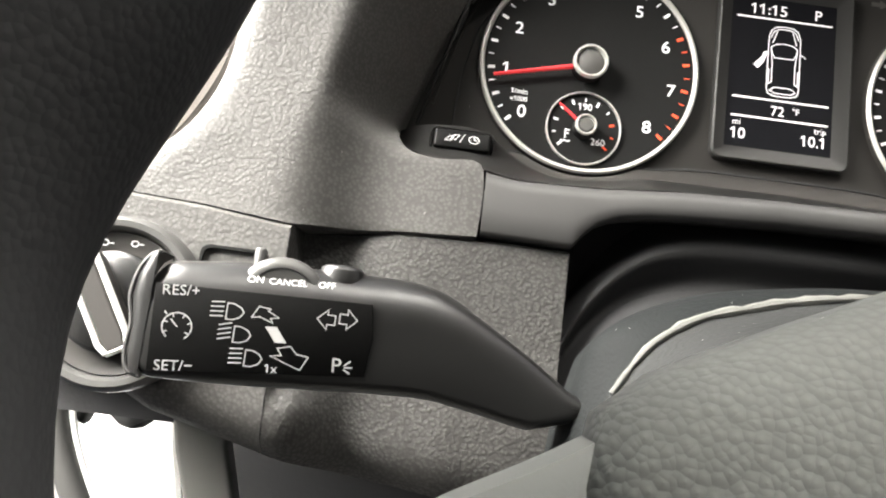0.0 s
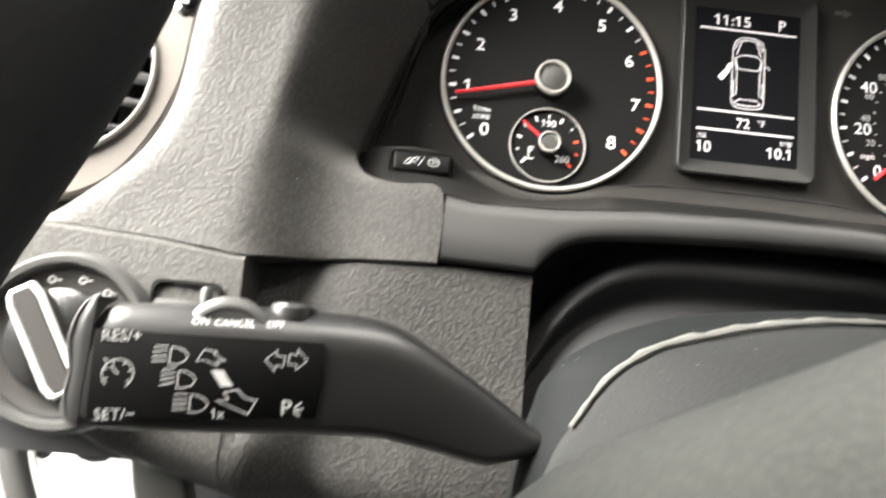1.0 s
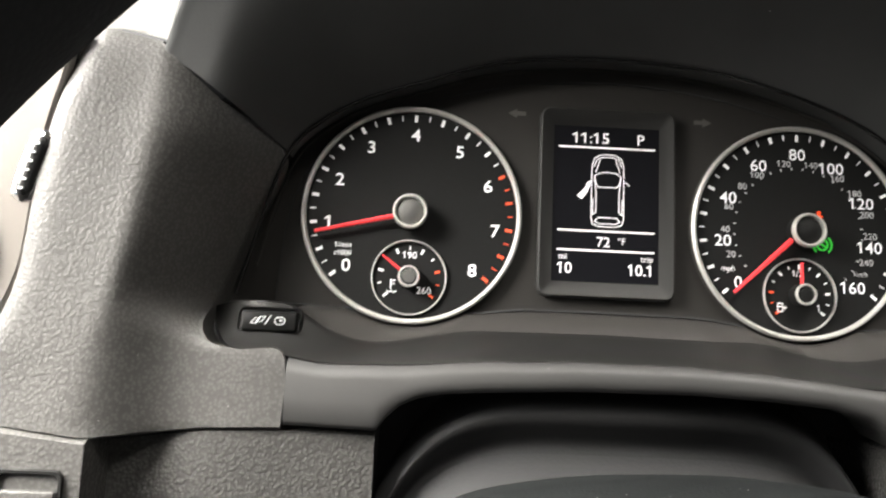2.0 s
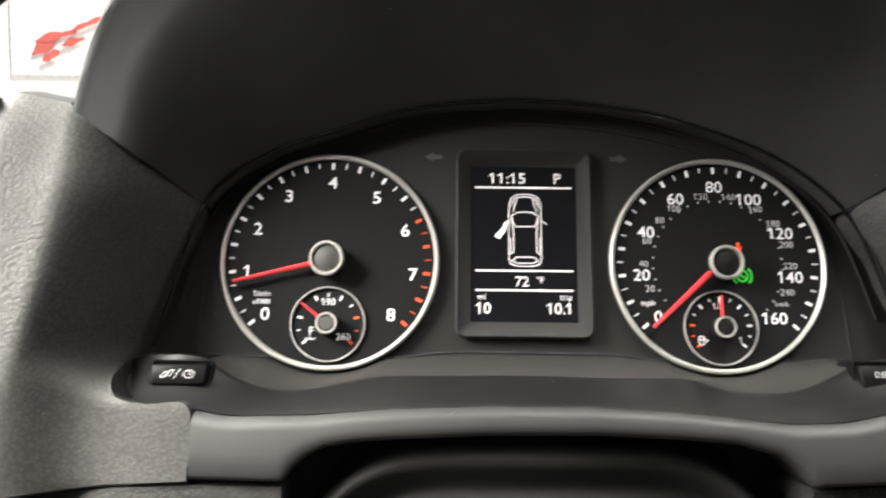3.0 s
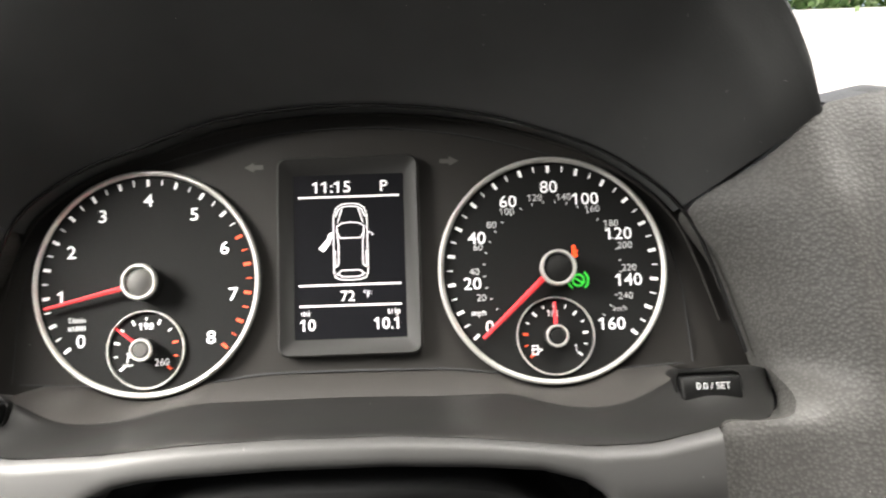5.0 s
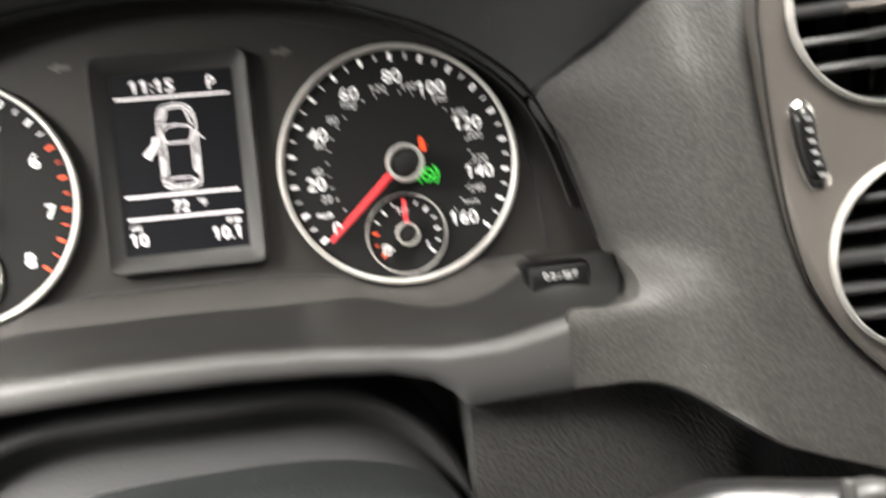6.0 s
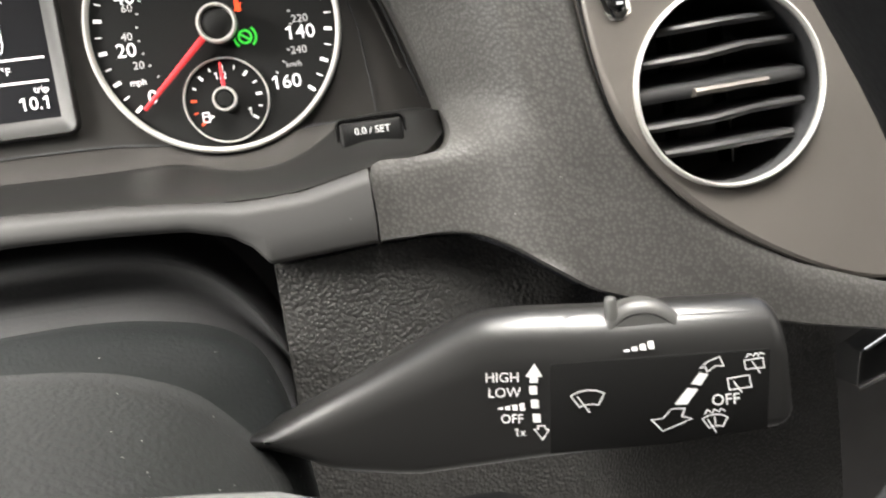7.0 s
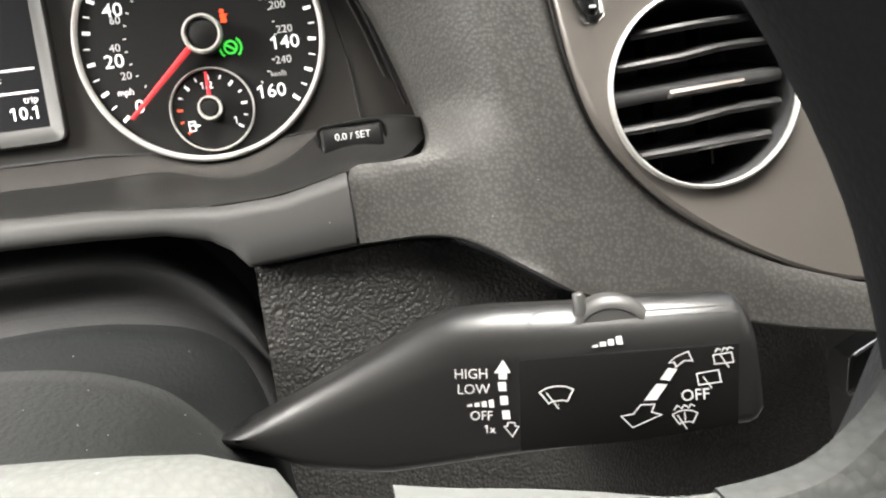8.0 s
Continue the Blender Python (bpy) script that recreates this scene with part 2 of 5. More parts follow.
def rounded(x0, x1, z0, z1, r, n=5):
    out = []
    for cx, cz, a in ((x1 - r, z1 - r, 0), (x0 + r, z1 - r, 90), (x0 + r, z0 + r, 180), (x1 - r, z0 + r, 270)):
        out += [(cx + r * math.cos(radians(a + 90 * k / n)), cz + r * math.sin(radians(a + 90 * k / n))) for k in range(n + 1)]
    return out


def tube(points, radius, n=10, closed=False, flat=1.0, up=(0, -1, 0)):
    """A round bar along points; flat squeezes it along up."""
    p = [Vector(q) for q in points]
    rows = []
    for i, q in enumerate(p):
        before, after = (p[i - 1] if i or closed else q), (p[(i + 1) % len(p)] if i < len(p) - 1 or closed else q)
        d = (after - before).normalized()
        s = d.cross(Vector(up)).normalized()
        t = s.cross(d)
        r = radius(i / max(1, len(p) - 1)) if callable(radius) else radius
        rows.append([q + s * r * math.cos(2 * math.pi * k / n) + t * r * flat * math.sin(2 * math.pi * k / n) for k in range(n)])
    return grid(rows, close_u=closed, close_v=True, cap=not closed)


def strokes(lines, width, depth, surface):
    """Thin raised print along polylines in x and z, mitred at their corners; surface gives y."""
    bm = bmesh.new()
    for line in lines:
        p = [Vector(q) for k, q in enumerate(line) if k == 0 or (Vector(q) - Vector(line[k - 1])).length > 1e-6]
        if len(p) < 2:
            continue
        closed = (p[0] - p[-1]).length < 1e-6 and len(p) > 3
        if closed:
            p.pop()
        n = len(p)
        pairs = []
        for k, q in enumerate(p):
            a = (q - p[k - 1]).normalized() if k or closed else (p[1] - q).normalized()
            b = (p[(k + 1) % n] - q).normalized() if k < n - 1 or closed else a
            side = Vector((-a.y - b.y, a.x + b.x))
            side = side.normalized() if side.length > 0.2 else Vector((-a.y, a.x))
            side *= width / 2 / max(0.5, abs(side.dot(Vector((-a.y, a.x)))))
            end = Vector((0, 0)) if closed or 0 < k < n - 1 else (a * width / 2 if k else -a * width / 2)
            pairs.append([bm.verts.new((v.x, surface(v.x, v.y) - depth, v.y)) for v in (q + end + side, q + end - side)])
        for k in range(n if closed else n - 1):
            (u0, l0), (u1, l1) = pairs[k], pairs[(k + 1) % n]
            bm.faces.new((u0, l0, l1, u1))
    return bm


def shapes(polygons, depth, surface):
    bm = bmesh.new()
    for poly in polygons:
        bm.faces.new([bm.verts.new((x, surface(x, z) - depth, z)) for x, z in poly])
    return bm


def text_width(body, cu):
    """Left and right end and height of a line of text set like cu, from the left."""
    probe = cu.copy()
    probe.body, probe.align_x = body, "LEFT"
    ob = bpy.data.objects.new("text", probe)
    scene.collection.objects.link(ob)
    me = bpy.data.meshes.new_from_object(ob.evaluated_get(bpy.context.evaluated_depsgraph_get()))
    xs, ys = [v.co.x for v in me.vertices], [v.co.y for v in me.vertices]
    bpy.data.objects.remove(ob)
    bpy.data.meshes.remove(me)
    return min(xs), max(xs), max(ys)


def ones(text, cu, start):
    """The short flag that each figure 1 carries on top; start: where the line of text begins."""
    if "1" not in text:
        return []
    left, right, top = text_width(text, cu)
    bar0, bar1, high = text_width("1", cu)
    wide, out = bar1 - bar0, []
    for i, ch in enumerate(text):
        if ch == "1":
            x = text_width(text[: i + 1], cu)[1] - wide + start - left
            out.append([(x, high), (x - high * 0.24, high * 0.80), (x - high * 0.24, high * 0.66), (x, high * 0.80)])
    return out


def letters(text, x, z, size, depth, surface, align="CENTER", lean=0.0, stretch=1.0, heavy=0.0):
    """Text in the built-in font as a bmesh; x, z: the foot of the line; size: the height of a capital."""
    cu = bpy.data.curves.new("text", "FONT")
    cu.body, cu.align_x, cu.size, cu.offset, cu.resolution_u = text, align, size / 0.72, heavy, 3
    ob = bpy.data.objects.new("text", cu)
    scene.collection.objects.link(ob)
    me = bpy.data.meshes.new_from_object(ob.evaluated_get(bpy.context.evaluated_depsgraph_get()))
    bpy.data.objects.remove(ob)
    bm = bmesh.new()
    bm.from_mesh(me)
    bpy.data.meshes.remove(me)
    for q in ones(text, cu, min(v.co.x for v in bm.verts)):
        bm.faces.new([bm.verts.new((x, y, 0)) for x, y in q])
    c, s = math.cos(radians(lean)), math.sin(radians(lean))
    for v in bm.verts:
        u, w = v.co.x * stretch, v.co.y
        px, pz = x + u * c - w * s, z + u * s + w * c
        v.co = (px, surface(px, pz) - depth, pz)
    return bm


def merged(*meshes):
    out = bmesh.new()
    for bm in meshes:
        me = bpy.data.meshes.new("part")
        bm.to_mesh(me)
        out.from_mesh(me)
        bm.free()
        bpy.data.meshes.remove(me)
    return out


def flat_at(y):
    return lambda x, z: y


# ---- the dashboard ----
def face_y(x):
    """Depth of the dashboard's face below the dials."""
    return -0.0505 - 0.03 * x


# rim of the dials' opening, from its lower left corner over the top to the lower right
ARCH = [(-0.1600, -0.0440), (-0.1520, -0.0130), (-0.1432, 0.0180), (-0.1322, 0.0337), (-0.1108, 0.0476), (-0.0863, 0.0566), (-0.0491, 0.0680), (0.0, 0.0720),
        (0.0500, 0.0678), (0.0900, 0.0566), (0.1180, 0.0430), (0.1400, 0.0235), (0.1508, 0.0011), (0.1640, -0.0420)]
arch = smooth_line([(x, 0, z) for x, z in ARCH], 97)

dashboard = thing("dashboard", (0, 0.05, -0.2), "dark grey grained plastic car dashboard with a hooded binnacle", "dashboard")


def hood_mesh():
    """The cowl over the dials: flares from the opening's rim towards the driver and rolls over an outer lip."""
    inner = [q for q in arch if q.z > 0.0205]
    half = [(-0.1850, -0.044, 0.052), (-0.1805, -0.050, 0.062), (-0.1755, -0.055, 0.075), (-0.1665, -0.060, 0.092), (-0.1490, -0.068, 0.113), (-0.1040, -0.086, 0.138)]
    rim = smooth_line(half + [(0.0, -0.096, 0.150)] + [(-x, y, z) for x, y, z in reversed(half)], len(inner))
    rows = []
    for a, r in zip(inner, rim):
        a0 = Vector((a.x, -0.010, a.z))
        bend = 1.15 + 0.35 * min(1.0, abs(a.x) / 0.14) ** 3
        brim = 1 - 0.020 / (r - a0).length
        inside = []
        for k in range(15):
            p, u = a0.lerp(r, k / 14), k / 14
            p.y = r.y + (a0.y - r.y) * (0.12 * (1 - u) / (1 - brim) if u > brim else 0.12 + 0.88 * (1 - u / brim) ** bend)
            inside.append(p)
        out = (r - a0).normalized()
        over = r + Vector((out.x * 0.002, 0.004, out.z * 0.002))
        back = r + Vector((out.x * 0.0005, 0.016, out.z * 0.0005))
        rows.append([a0 + Vector((0, 0.020, 0))] + smooth_line(inside + [over, back], 48) + [back + Vector((0, 0.11, -0.01))])
    return grid(rows)


part("hood", hood_mesh(), "hood", dashboard, "matt black cowl over the dials")


def eased(table, x):
    """Like value_at, with rounded knees."""
    return sum(value_at(table, x + d) for d in (-0.004, -0.002, 0.0, 0.002, 0.004)) / 5


# (z, distance from the middle, depth): the opening's rim and the crest that runs down from the hood's lip
RIM_EDGE = [(-0.0600, 0.1600, -0.0375), (-0.0525, 0.1625, -0.0330), (-0.0420, 0.1645, -0.0150), (-0.0100, 0.1545, -0.0090), (0.0215, 0.1415, -0.0100), (0.0700, 0.1415, -0.0100)]
CREST = [(-0.0950, 0.2010, -0.0565), (-0.0700, 0.1970, -0.0560), (-0.0500, 0.1930, -0.0555), (-0.0200, 0.1885, -0.0540), (0.0200, 0.1850, -0.0505), (0.0360, 0.1850, -0.0470), (0.0520, 0.1850, -0.0445), (0.0650, 0.1850, -0.0400)]
VALLEY = [(0.1300, -0.0452), (0.1450, -0.0448), (0.1580, -0.0440), (0.1670, -0.0434), (0.1760, -0.0452), (0.1860, -0.0515), (0.1960, -0.0565), (0.2150, -0.0565)]


def side_depth(side, edge):
    """Depth of the face: a slope from the opening's rim up to a rounded crest, then an almost flat face; below the opening a shallow valley."""
    edge_x = sorted((z, abs(x)) for x, y, z in edge)
    edge_y = sorted((z, y) for x, y, z in edge)
    lean = -0.0070 if side > 0 else 0.0

    def depth(x, z):
        a = abs(x)
        rx, ry = value_at([(q[0], q[1]) for q in RIM_EDGE], z), value_at([(q[0], q[2]) for q in RIM_EDGE], z)
        cx, cy = value_at([(q[0], q[1]) for q in CREST], z), value_at([(q[0], q[2]) for q in CREST], z) + 0.7 * lean * max(0.0, min(1.0, (0.05 - z) / 0.04))
        ox, oy = value_at(edge_x, z), value_at(edge_y, z)
        if a > cx:
            t = min(1.0, (a - cx) / max(0.004, ox - cx))
            slope = (value_at(edge_x, z + 0.004) - value_at(edge_x, z - 0.004)) / 0.008
            near = max(0.0, 1 - max(0.0, ox - a) / math.sqrt(1 + slope * slope) / 0.0075)
            return cy + (oy - cy) * t * t * (3 - 2 * t) + 0.0020 * near * near
        u = max(0.0, min(1.0, (cx - a) / (cx - rx)))
        upper = cy + (ry - cy) * u**1.35
        w = max(0.0, min(1.0, (-0.046 - z) / 0.018))
        w = w * w * (3 - 2 * w)
        return upper + (eased(VALLEY, a) + lean - upper) * w
    return depth


def side_face(side):
    """The grained face between the dials' opening and the vents; below it ends at the seam over the lower panel."""
    if side < 0:
        outer = [(-0.2130, -0.044, 0.0610), (-0.2155, -0.050, 0.0460), (-0.2190, -0.054, 0.0300), (-0.2220, -0.055, 0.0130), (-0.2240, -0.056, -0.0107), (-0.2262, -0.056, -0.0380), (-0.2305, -0.056, -0.0530), (-0.2390, -0.056, -0.0668), (-0.2540, -0.055, -0.0800), (-0.2700, -0.054, -0.0900)]
        inner = [(-0.1870, 0, 0.0560), (-0.1790, 0, 0.0480), (-0.1650, 0, 0.0370), (-0.1425, 0, 0.0215), (-0.1540, 0, -0.0100), (-0.1640, 0, -0.0430), (-0.1605, 0, -0.0585), (-0.1480, 0, -0.0622), (-0.1310, 0, -0.0632), (-0.1302, 0, -0.0895)]
        seam = [(-0.2700, -0.0895), (-0.2561, -0.0904), (-0.2252, -0.0921), (-0.1961, -0.0952), (-0.1596, -0.0911), (-0.1291, -0.0896)]
    else:
        outer = [(0.2130, -0.048, 0.0600), (0.2105, -0.055, 0.0480), (0.2080, -0.058, 0.0330), (0.2082, -0.060, 0.0130), (0.2096, -0.062, -0.0100), (0.2136, -0.064, -0.0395), (0.2170, -0.0645, -0.0530), (0.2218, -0.065, -0.0645), (0.2425, -0.066, -0.0905), (0.2772, -0.068, -0.1142), (0.3100, -0.070, -0.1270), (0.3500, -0.072, -0.1330)]
        inner = [(0.1870, 0, 0.0560), (0.1790, 0, 0.0480), (0.1650, 0, 0.0370), (0.1425, 0, 0.0215), (0.1540, 0, -0.0010), (0.1660, 0, -0.0420), (0.1640, 0, -0.0575), (0.1520, 0, -0.0603), (0.1368, 0, -0.0612), (0.1362, 0, -0.0750), (0.1362, 0, -0.0880)]
        seam = [(0.1349, -0.0869), (0.155, -0.0872), (0.1691, -0.0891), (0.1820, -0.0959), (0.2059, -0.1135), (0.2197, -0.1187), (0.245, -0.1270), (0.28, -0.1370), (0.3100, -0.1430), (0.3500, -0.1490)]
    depth = side_depth(side, outer)
    o, i = smooth_line(outer, 81), smooth_line(inner, 81)
    corner = Vector(inner[-2] if side < 0 else inner[-3])
    turn = min(range(81), key=lambda n: (i[n] - corner).length) / 80
    rows = []
    for n, (a, b) in enumerate(zip(i, o)):
        row = []
        s = n / 80
        for k in range(49):
            p = a.lerp(b, k / 48)
            p.z += (value_at(seam, p.x) - p.z) * max(0.0, (s - turn) / (1 - turn)) ** 2
            row.append(p)
        rows.append(row)
    rows = relaxed(rows, 10)
    for row in rows:
        for p in row:
            p.y = depth(p.x, p.z)
    rows = relaxed(rows, 12)
    for row in rows:
        row.append(row[-1] + Vector((0.0015 * side, 0.012, -0.0005)))
        row.insert(0, row[0] + Vector((0, 0.016, 0)))
    first, last = rows[0], rows[-1]
    rows.append([p + Vector((0, 0.0015, -0.0008)) for p in last])
    rows.append([p + Vector((0, 0.014, -0.0010)) for p in last])
    rows.insert(0, [p + Vector((0, 0.02, 0.008)) for p in first])
    rows.insert(0, [p + Vector((0, 0.10, 0.014)) for p in first])
    rows.insert(0, [p + Vector((0, 0.34, 0.002)) for p in first])
    return grid(rows)


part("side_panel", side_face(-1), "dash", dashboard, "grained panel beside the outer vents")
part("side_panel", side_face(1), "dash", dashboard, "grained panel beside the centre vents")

part("hood_edge", tube([(p.x * 0.996, -0.0105, p.z * 0.996) for p in arch[1:-1]], 0.0009, 8), "black", dashboard, "thin gloss edge round the opening")

# trim strip under the dials
TRIM_TOP = [(-0.132, -0.0634), (-0.117, -0.0658), (-0.086, -0.0650), (-0.055, -0.0625), (-0.02, -0.0613), (0.02, -0.0613), (0.05, -0.0628), (0.0914, -0.0668), (0.1125, -0.0662), (0.136, -0.0612)]
TRIM_LOW = [(-0.1302, -0.0893), (-0.0960, -0.0900), (-0.0948, -0.0895), (-0.0915, -0.0850), (-0.0870, -0.0808), (-0.0800, -0.0776), (-0.0700, -0.0757), (-0.055, -0.0745), (-0.02, -0.0728), (0.02, -0.0724),
            (0.05, -0.0735), (0.0729, -0.0752), (0.0868, -0.0790), (0.0935, -0.0835), (0.0980, -0.0893), (0.0995, -0.0900), (0.1355, -0.0880)]


def trim_mesh():
    xs = sorted({-0.1292 + (0.1352 + 0.1292) * k / 70 for k in range(71)} | {x for x, _ in TRIM_LOW if -0.1292 < x < 0.1352})
    rows = []
    for x in xs:
        y, top, low = face_y(x), value_at(TRIM_TOP, x), value_at(TRIM_LOW, x)
        r = min(0.006, 0.42 * (top - low))
        row = [(x, y + 0.030, low + 0.004), (x, y + 0.006, low + 0.0003), (x, y + 0.0022, low + 0.0004), (x, y + 0.0008, low + 0.0010), (x, y, low + 0.0022), (x, y - 0.0004, (low + 0.0022 + top - r) / 2), (x, y, top - r)]
        for k in range(1, 7):
            a = k / 6 * radians(68)
            row.append((x, y + 0.010 * (1 - math.cos(a)), top - r + 1.08 * r * math.sin(a)))
        row.append((x, y + 0.012, top - 0.0022))
        rows.append(row)
    return grid(rows)


part("trim_strip", trim_mesh(), "satin", dashboard, "satin grey trim strip under the dials")


# line along which the shelf under the dials meets the cluster
SHELF_BACK = [(-0.1615, -0.0430), (-0.150, -0.0430), (-0.1372, -0.0440), (-0.1295, -0.0497), (-0.1178, -0.0548), (-0.0990, -0.0572), (-0.0782, -0.0535), (-0.0595, -0.0508), (-0.0313, -0.0503), (0.0, -0.0500),
              (0.0345, -0.0507), (0.0650, -0.0509), (0.0815, -0.0550), (0.0955, -0.0572), (0.1075, -0.0563), (0.1220, -0.0524), (0.1310, -0.0470), (0.1370, -0.0440), (0.1500, -0.0425), (0.1655, -0.0425)]
SHELF_Z = [(-0.1615, -0.0455), (-0.1590, -0.0588), (-0.1545, -0.0612), (-0.1480, -0.0624), (-0.1300, -0.0636)] + [(x, z - 0.0004) for x, z in TRIM_TOP[1:-1]] + [(0.1360, -0.0615), (0.1520, -0.0604), (0.1600, -0.0592), (0.1632, -0.0574), (0.1655, -0.0455)]
SHELF_Y = [(-0.1615, -0.014), (-0.1590, -0.0370), (-0.1545, -0.0415), (-0.1480, -0.0435), (-0.1300, -0.0425), (-0.100, -0.0435), (0.0, -0.0465), (0.100, -0.0495), (0.1360, -0.0505), (0.1520, -0.0475), (0.1600, -0.0440), (0.1632, -0.0400), (0.1655, -0.014)]
SHELF_EDGE = [(0.0, -0.0120), (0.070, -0.0125), (0.085, -0.0150), (0.100, -0.0200), (0.115, -0.0250), (0.128, -0.0275), (0.148, -0.0280), (0.1615, -0.0200)]
shelf_back = []
for x, z in SHELF_BACK:
    y = value_at(SHELF_EDGE, abs(x))
    shelf_back.append((x * (1 + (y + 0.012) / 0.323 * max(0.0, min(1.0, (0.158 - abs(x)) / 0.012))), y, z))
shelf_back = smooth_line(shelf_back, 121)


def shelf_mesh():
    """The smooth slope between the cluster and the trim strip, rising round a push button at both ends."""
    rows = []
    for q in shelf_back:
        f = Vector((q.x, value_at(SHELF_Y, q.x), value_at(SHELF_Z, q.x)))
        row = [f + Vector((0, 0.006, -0.006)), f + Vector((0, 0.001, -0.0006))]
        for k in range(13):
            t = k / 12
            v = f.lerp(q, t)
            v.z = f.z + (q.z - f.z) * (0.35 * t + 0.65 * t * t)
            row.append(v)
        row += [q + Vector((0, 0.0015, 0.0004)), q + Vector((0, 0.014, -0.001))]
        rows.append(row)
    rows.insert(0, [v + Vector((-0.006, 0.006, -0.003)) for v in rows[0]])
    rows.append([v + Vector((0.006, 0.006, -0.003)) for v in rows[-1]])
    a = np.array([[tuple(v) for v in row] for row in rows])
    for _ in range(6):
        a[1:-1] = 0.5 * a[1:-1] + 0.25 * (a[:-2] + a[2:])
    return grid([[Vector(v) for v in row] for row in a.tolist()])


part("shelf", shelf_mesh(), "shelf", dashboard, "smooth dark shelf under the dials")

# lower panels on both sides of the steering column
LOWER_EDGE = [(-0.3000, -0.1460), (-0.2636, -0.1532), (-0.2455, -0.1585), (-0.2351, -0.1638), (-0.2253, -0.1663), (-0.2056, -0.1714), (-0.1859, -0.1764), (-0.1665, -0.1802), (-0.1569, -0.1812), (-0.1281, -0.1843), (-0.0900, -0.1870)]


def lower_left(x0, x1, seam):
    """A stretch of the lower face, from the seam down to its rounded lower edge; a step beside the switch softens into a valley further down."""
    cols = [x0 + (x1 - x0) * k / 40 for k in range(41)]
    rows = []
    for x in cols:
        top, low = value_at(seam, x), value_at(LOWER_EDGE, x)
        col = []
        for k in range(31):
            z = top - 0.0012 + (low - top + 0.0012) * k / 30
            soft = max(0.0, min(1.0, (-0.128 - z) / 0.03))
            y = -0.0575
            if x > -0.1946:
                sharp = -0.0435 + 0.003 * math.exp(-((x + 0.179) / 0.016) ** 2)
                u = max(0.0, min(1.0, (x + 0.1900) / 0.025))
                gentle = -0.0575 + 0.0165 * u * u * (3 - 2 * u) - 0.004 * max(0.0, min(1.0, (x + 0.165) / 0.03))
                y = sharp + (gentle - sharp) * soft
            y += 0.0090 * max(0.0, (k - 24) / 6) ** 2.5
            col.append((x, y, z))
        x, y, z = col[-1]
        rows.append([(col[0][0], col[0][1] + 0.02, top + 0.002), (col[0][0], col[0][1] + 0.002, top + 0.0002)] + col + [(x, y + 0.030, z + 0.001)])
    return grid(rows)


def lower_right():
    top_line = [(0.0990, -0.0902), (0.115, -0.0892), (0.1355, -0.0882), (0.155, -0.0882), (0.1691, -0.0905), (0.1820, -0.0970), (0.2059, -0.1145), (0.23, -0.124), (0.27, -0.138), (0.33, -0.150)]
    rows = []
    for x in [0.0985, 0.0992, 0.104, 0.11, 0.12, 0.13, 0.14, 0.15, 0.16, 0.168, 0.176, 0.184, 0.195, 0.206, 0.22, 0.232, 0.245, 0.26, 0.28, 0.30, 0.33]:
        top = value_at(top_line, x)
        y = -0.0475 + 0.012 * (1 - math.exp(-(((x - 0.1) / 0.06) ** 2))) + (0.005 if x < 0.099 else 0) + 0.85 * max(0.0, min(x, 0.24) - 0.206)
        rows.append([(x, y + 0.02, top + 0.002), (x, y + 0.002, top + 0.0002), (x, y, top - 0.0012)] + [(x, y + 0.004 * k / 8, top - 0.0012 - 0.1 * k / 8) for k in range(1, 9)])
    rows.insert(0, [(x - 0.002, y + 0.05, z) for x, y, z in rows[0]])
    return grid(rows)


SEAM_LEFT = [(-0.300, -0.0890), (-0.2561, -0.0912), (-0.2252, -0.0929), (-0.1961, -0.0960), (-0.1596, -0.0915), (-0.1291, -0.0902), (-0.09, -0.0905)]
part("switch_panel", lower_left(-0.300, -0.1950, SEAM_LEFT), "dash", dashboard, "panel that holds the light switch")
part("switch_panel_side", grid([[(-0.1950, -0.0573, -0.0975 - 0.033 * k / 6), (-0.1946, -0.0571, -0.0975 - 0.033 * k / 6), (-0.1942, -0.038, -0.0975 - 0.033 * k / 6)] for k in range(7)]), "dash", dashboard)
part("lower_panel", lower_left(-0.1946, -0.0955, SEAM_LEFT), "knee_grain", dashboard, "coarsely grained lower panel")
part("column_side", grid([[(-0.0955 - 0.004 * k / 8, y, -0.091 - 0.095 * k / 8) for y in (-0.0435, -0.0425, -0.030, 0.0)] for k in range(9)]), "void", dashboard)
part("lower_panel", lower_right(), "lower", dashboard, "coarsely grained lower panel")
part("knee_panel", plate([(-0.2337, -0.1600), (-0.2109, -0.1600), (-0.2109, -0.1755), (-0.2055, -0.1933), (-0.1960, -0.2300), (-0.2100, -0.2300), (-0.2235, -0.1954), (-0.2290, -0.1800)], -0.030, -0.018), "knee", dashboard, "edge of the knee panel beside a storage opening", bevel=0.0020)
part("storage_recess", box(-0.236, -0.09, 0.02, 0.025, -0.28, -0.150), "void", dashboard)
part("top_pad", grid([[(x, y, z - 0.00012 * (40 * x) ** 2) for x in (-0.60, -0.45, -0.3, -0.2, -0.12, 0.0, 0.12, 0.2, 0.3, 0.5, 0.8, 1.25)] for y, z in ((0.020, 0.020), (0.022, 0.060), (0.03, 0.066), (0.10, 0.072), (0.25, 0.074), (0.44, 0.070), (0.46, 0.060), (0.46, 0.0))]), "hood", dashboard, "matt top of the dashboard")
part("backing", box(-0.30, -0.10, -0.026, -0.02, -0.17, -0.075), "void", dashboard)
part("inner_wall", box(-0.215, 0.215, 0.016, 0.020, -0.12, 0.045), "void", dashboard)
part("cavity", box(-0.12, 0.12, 0.0, 0.02, -0.2, -0.05), "void", dashboard)


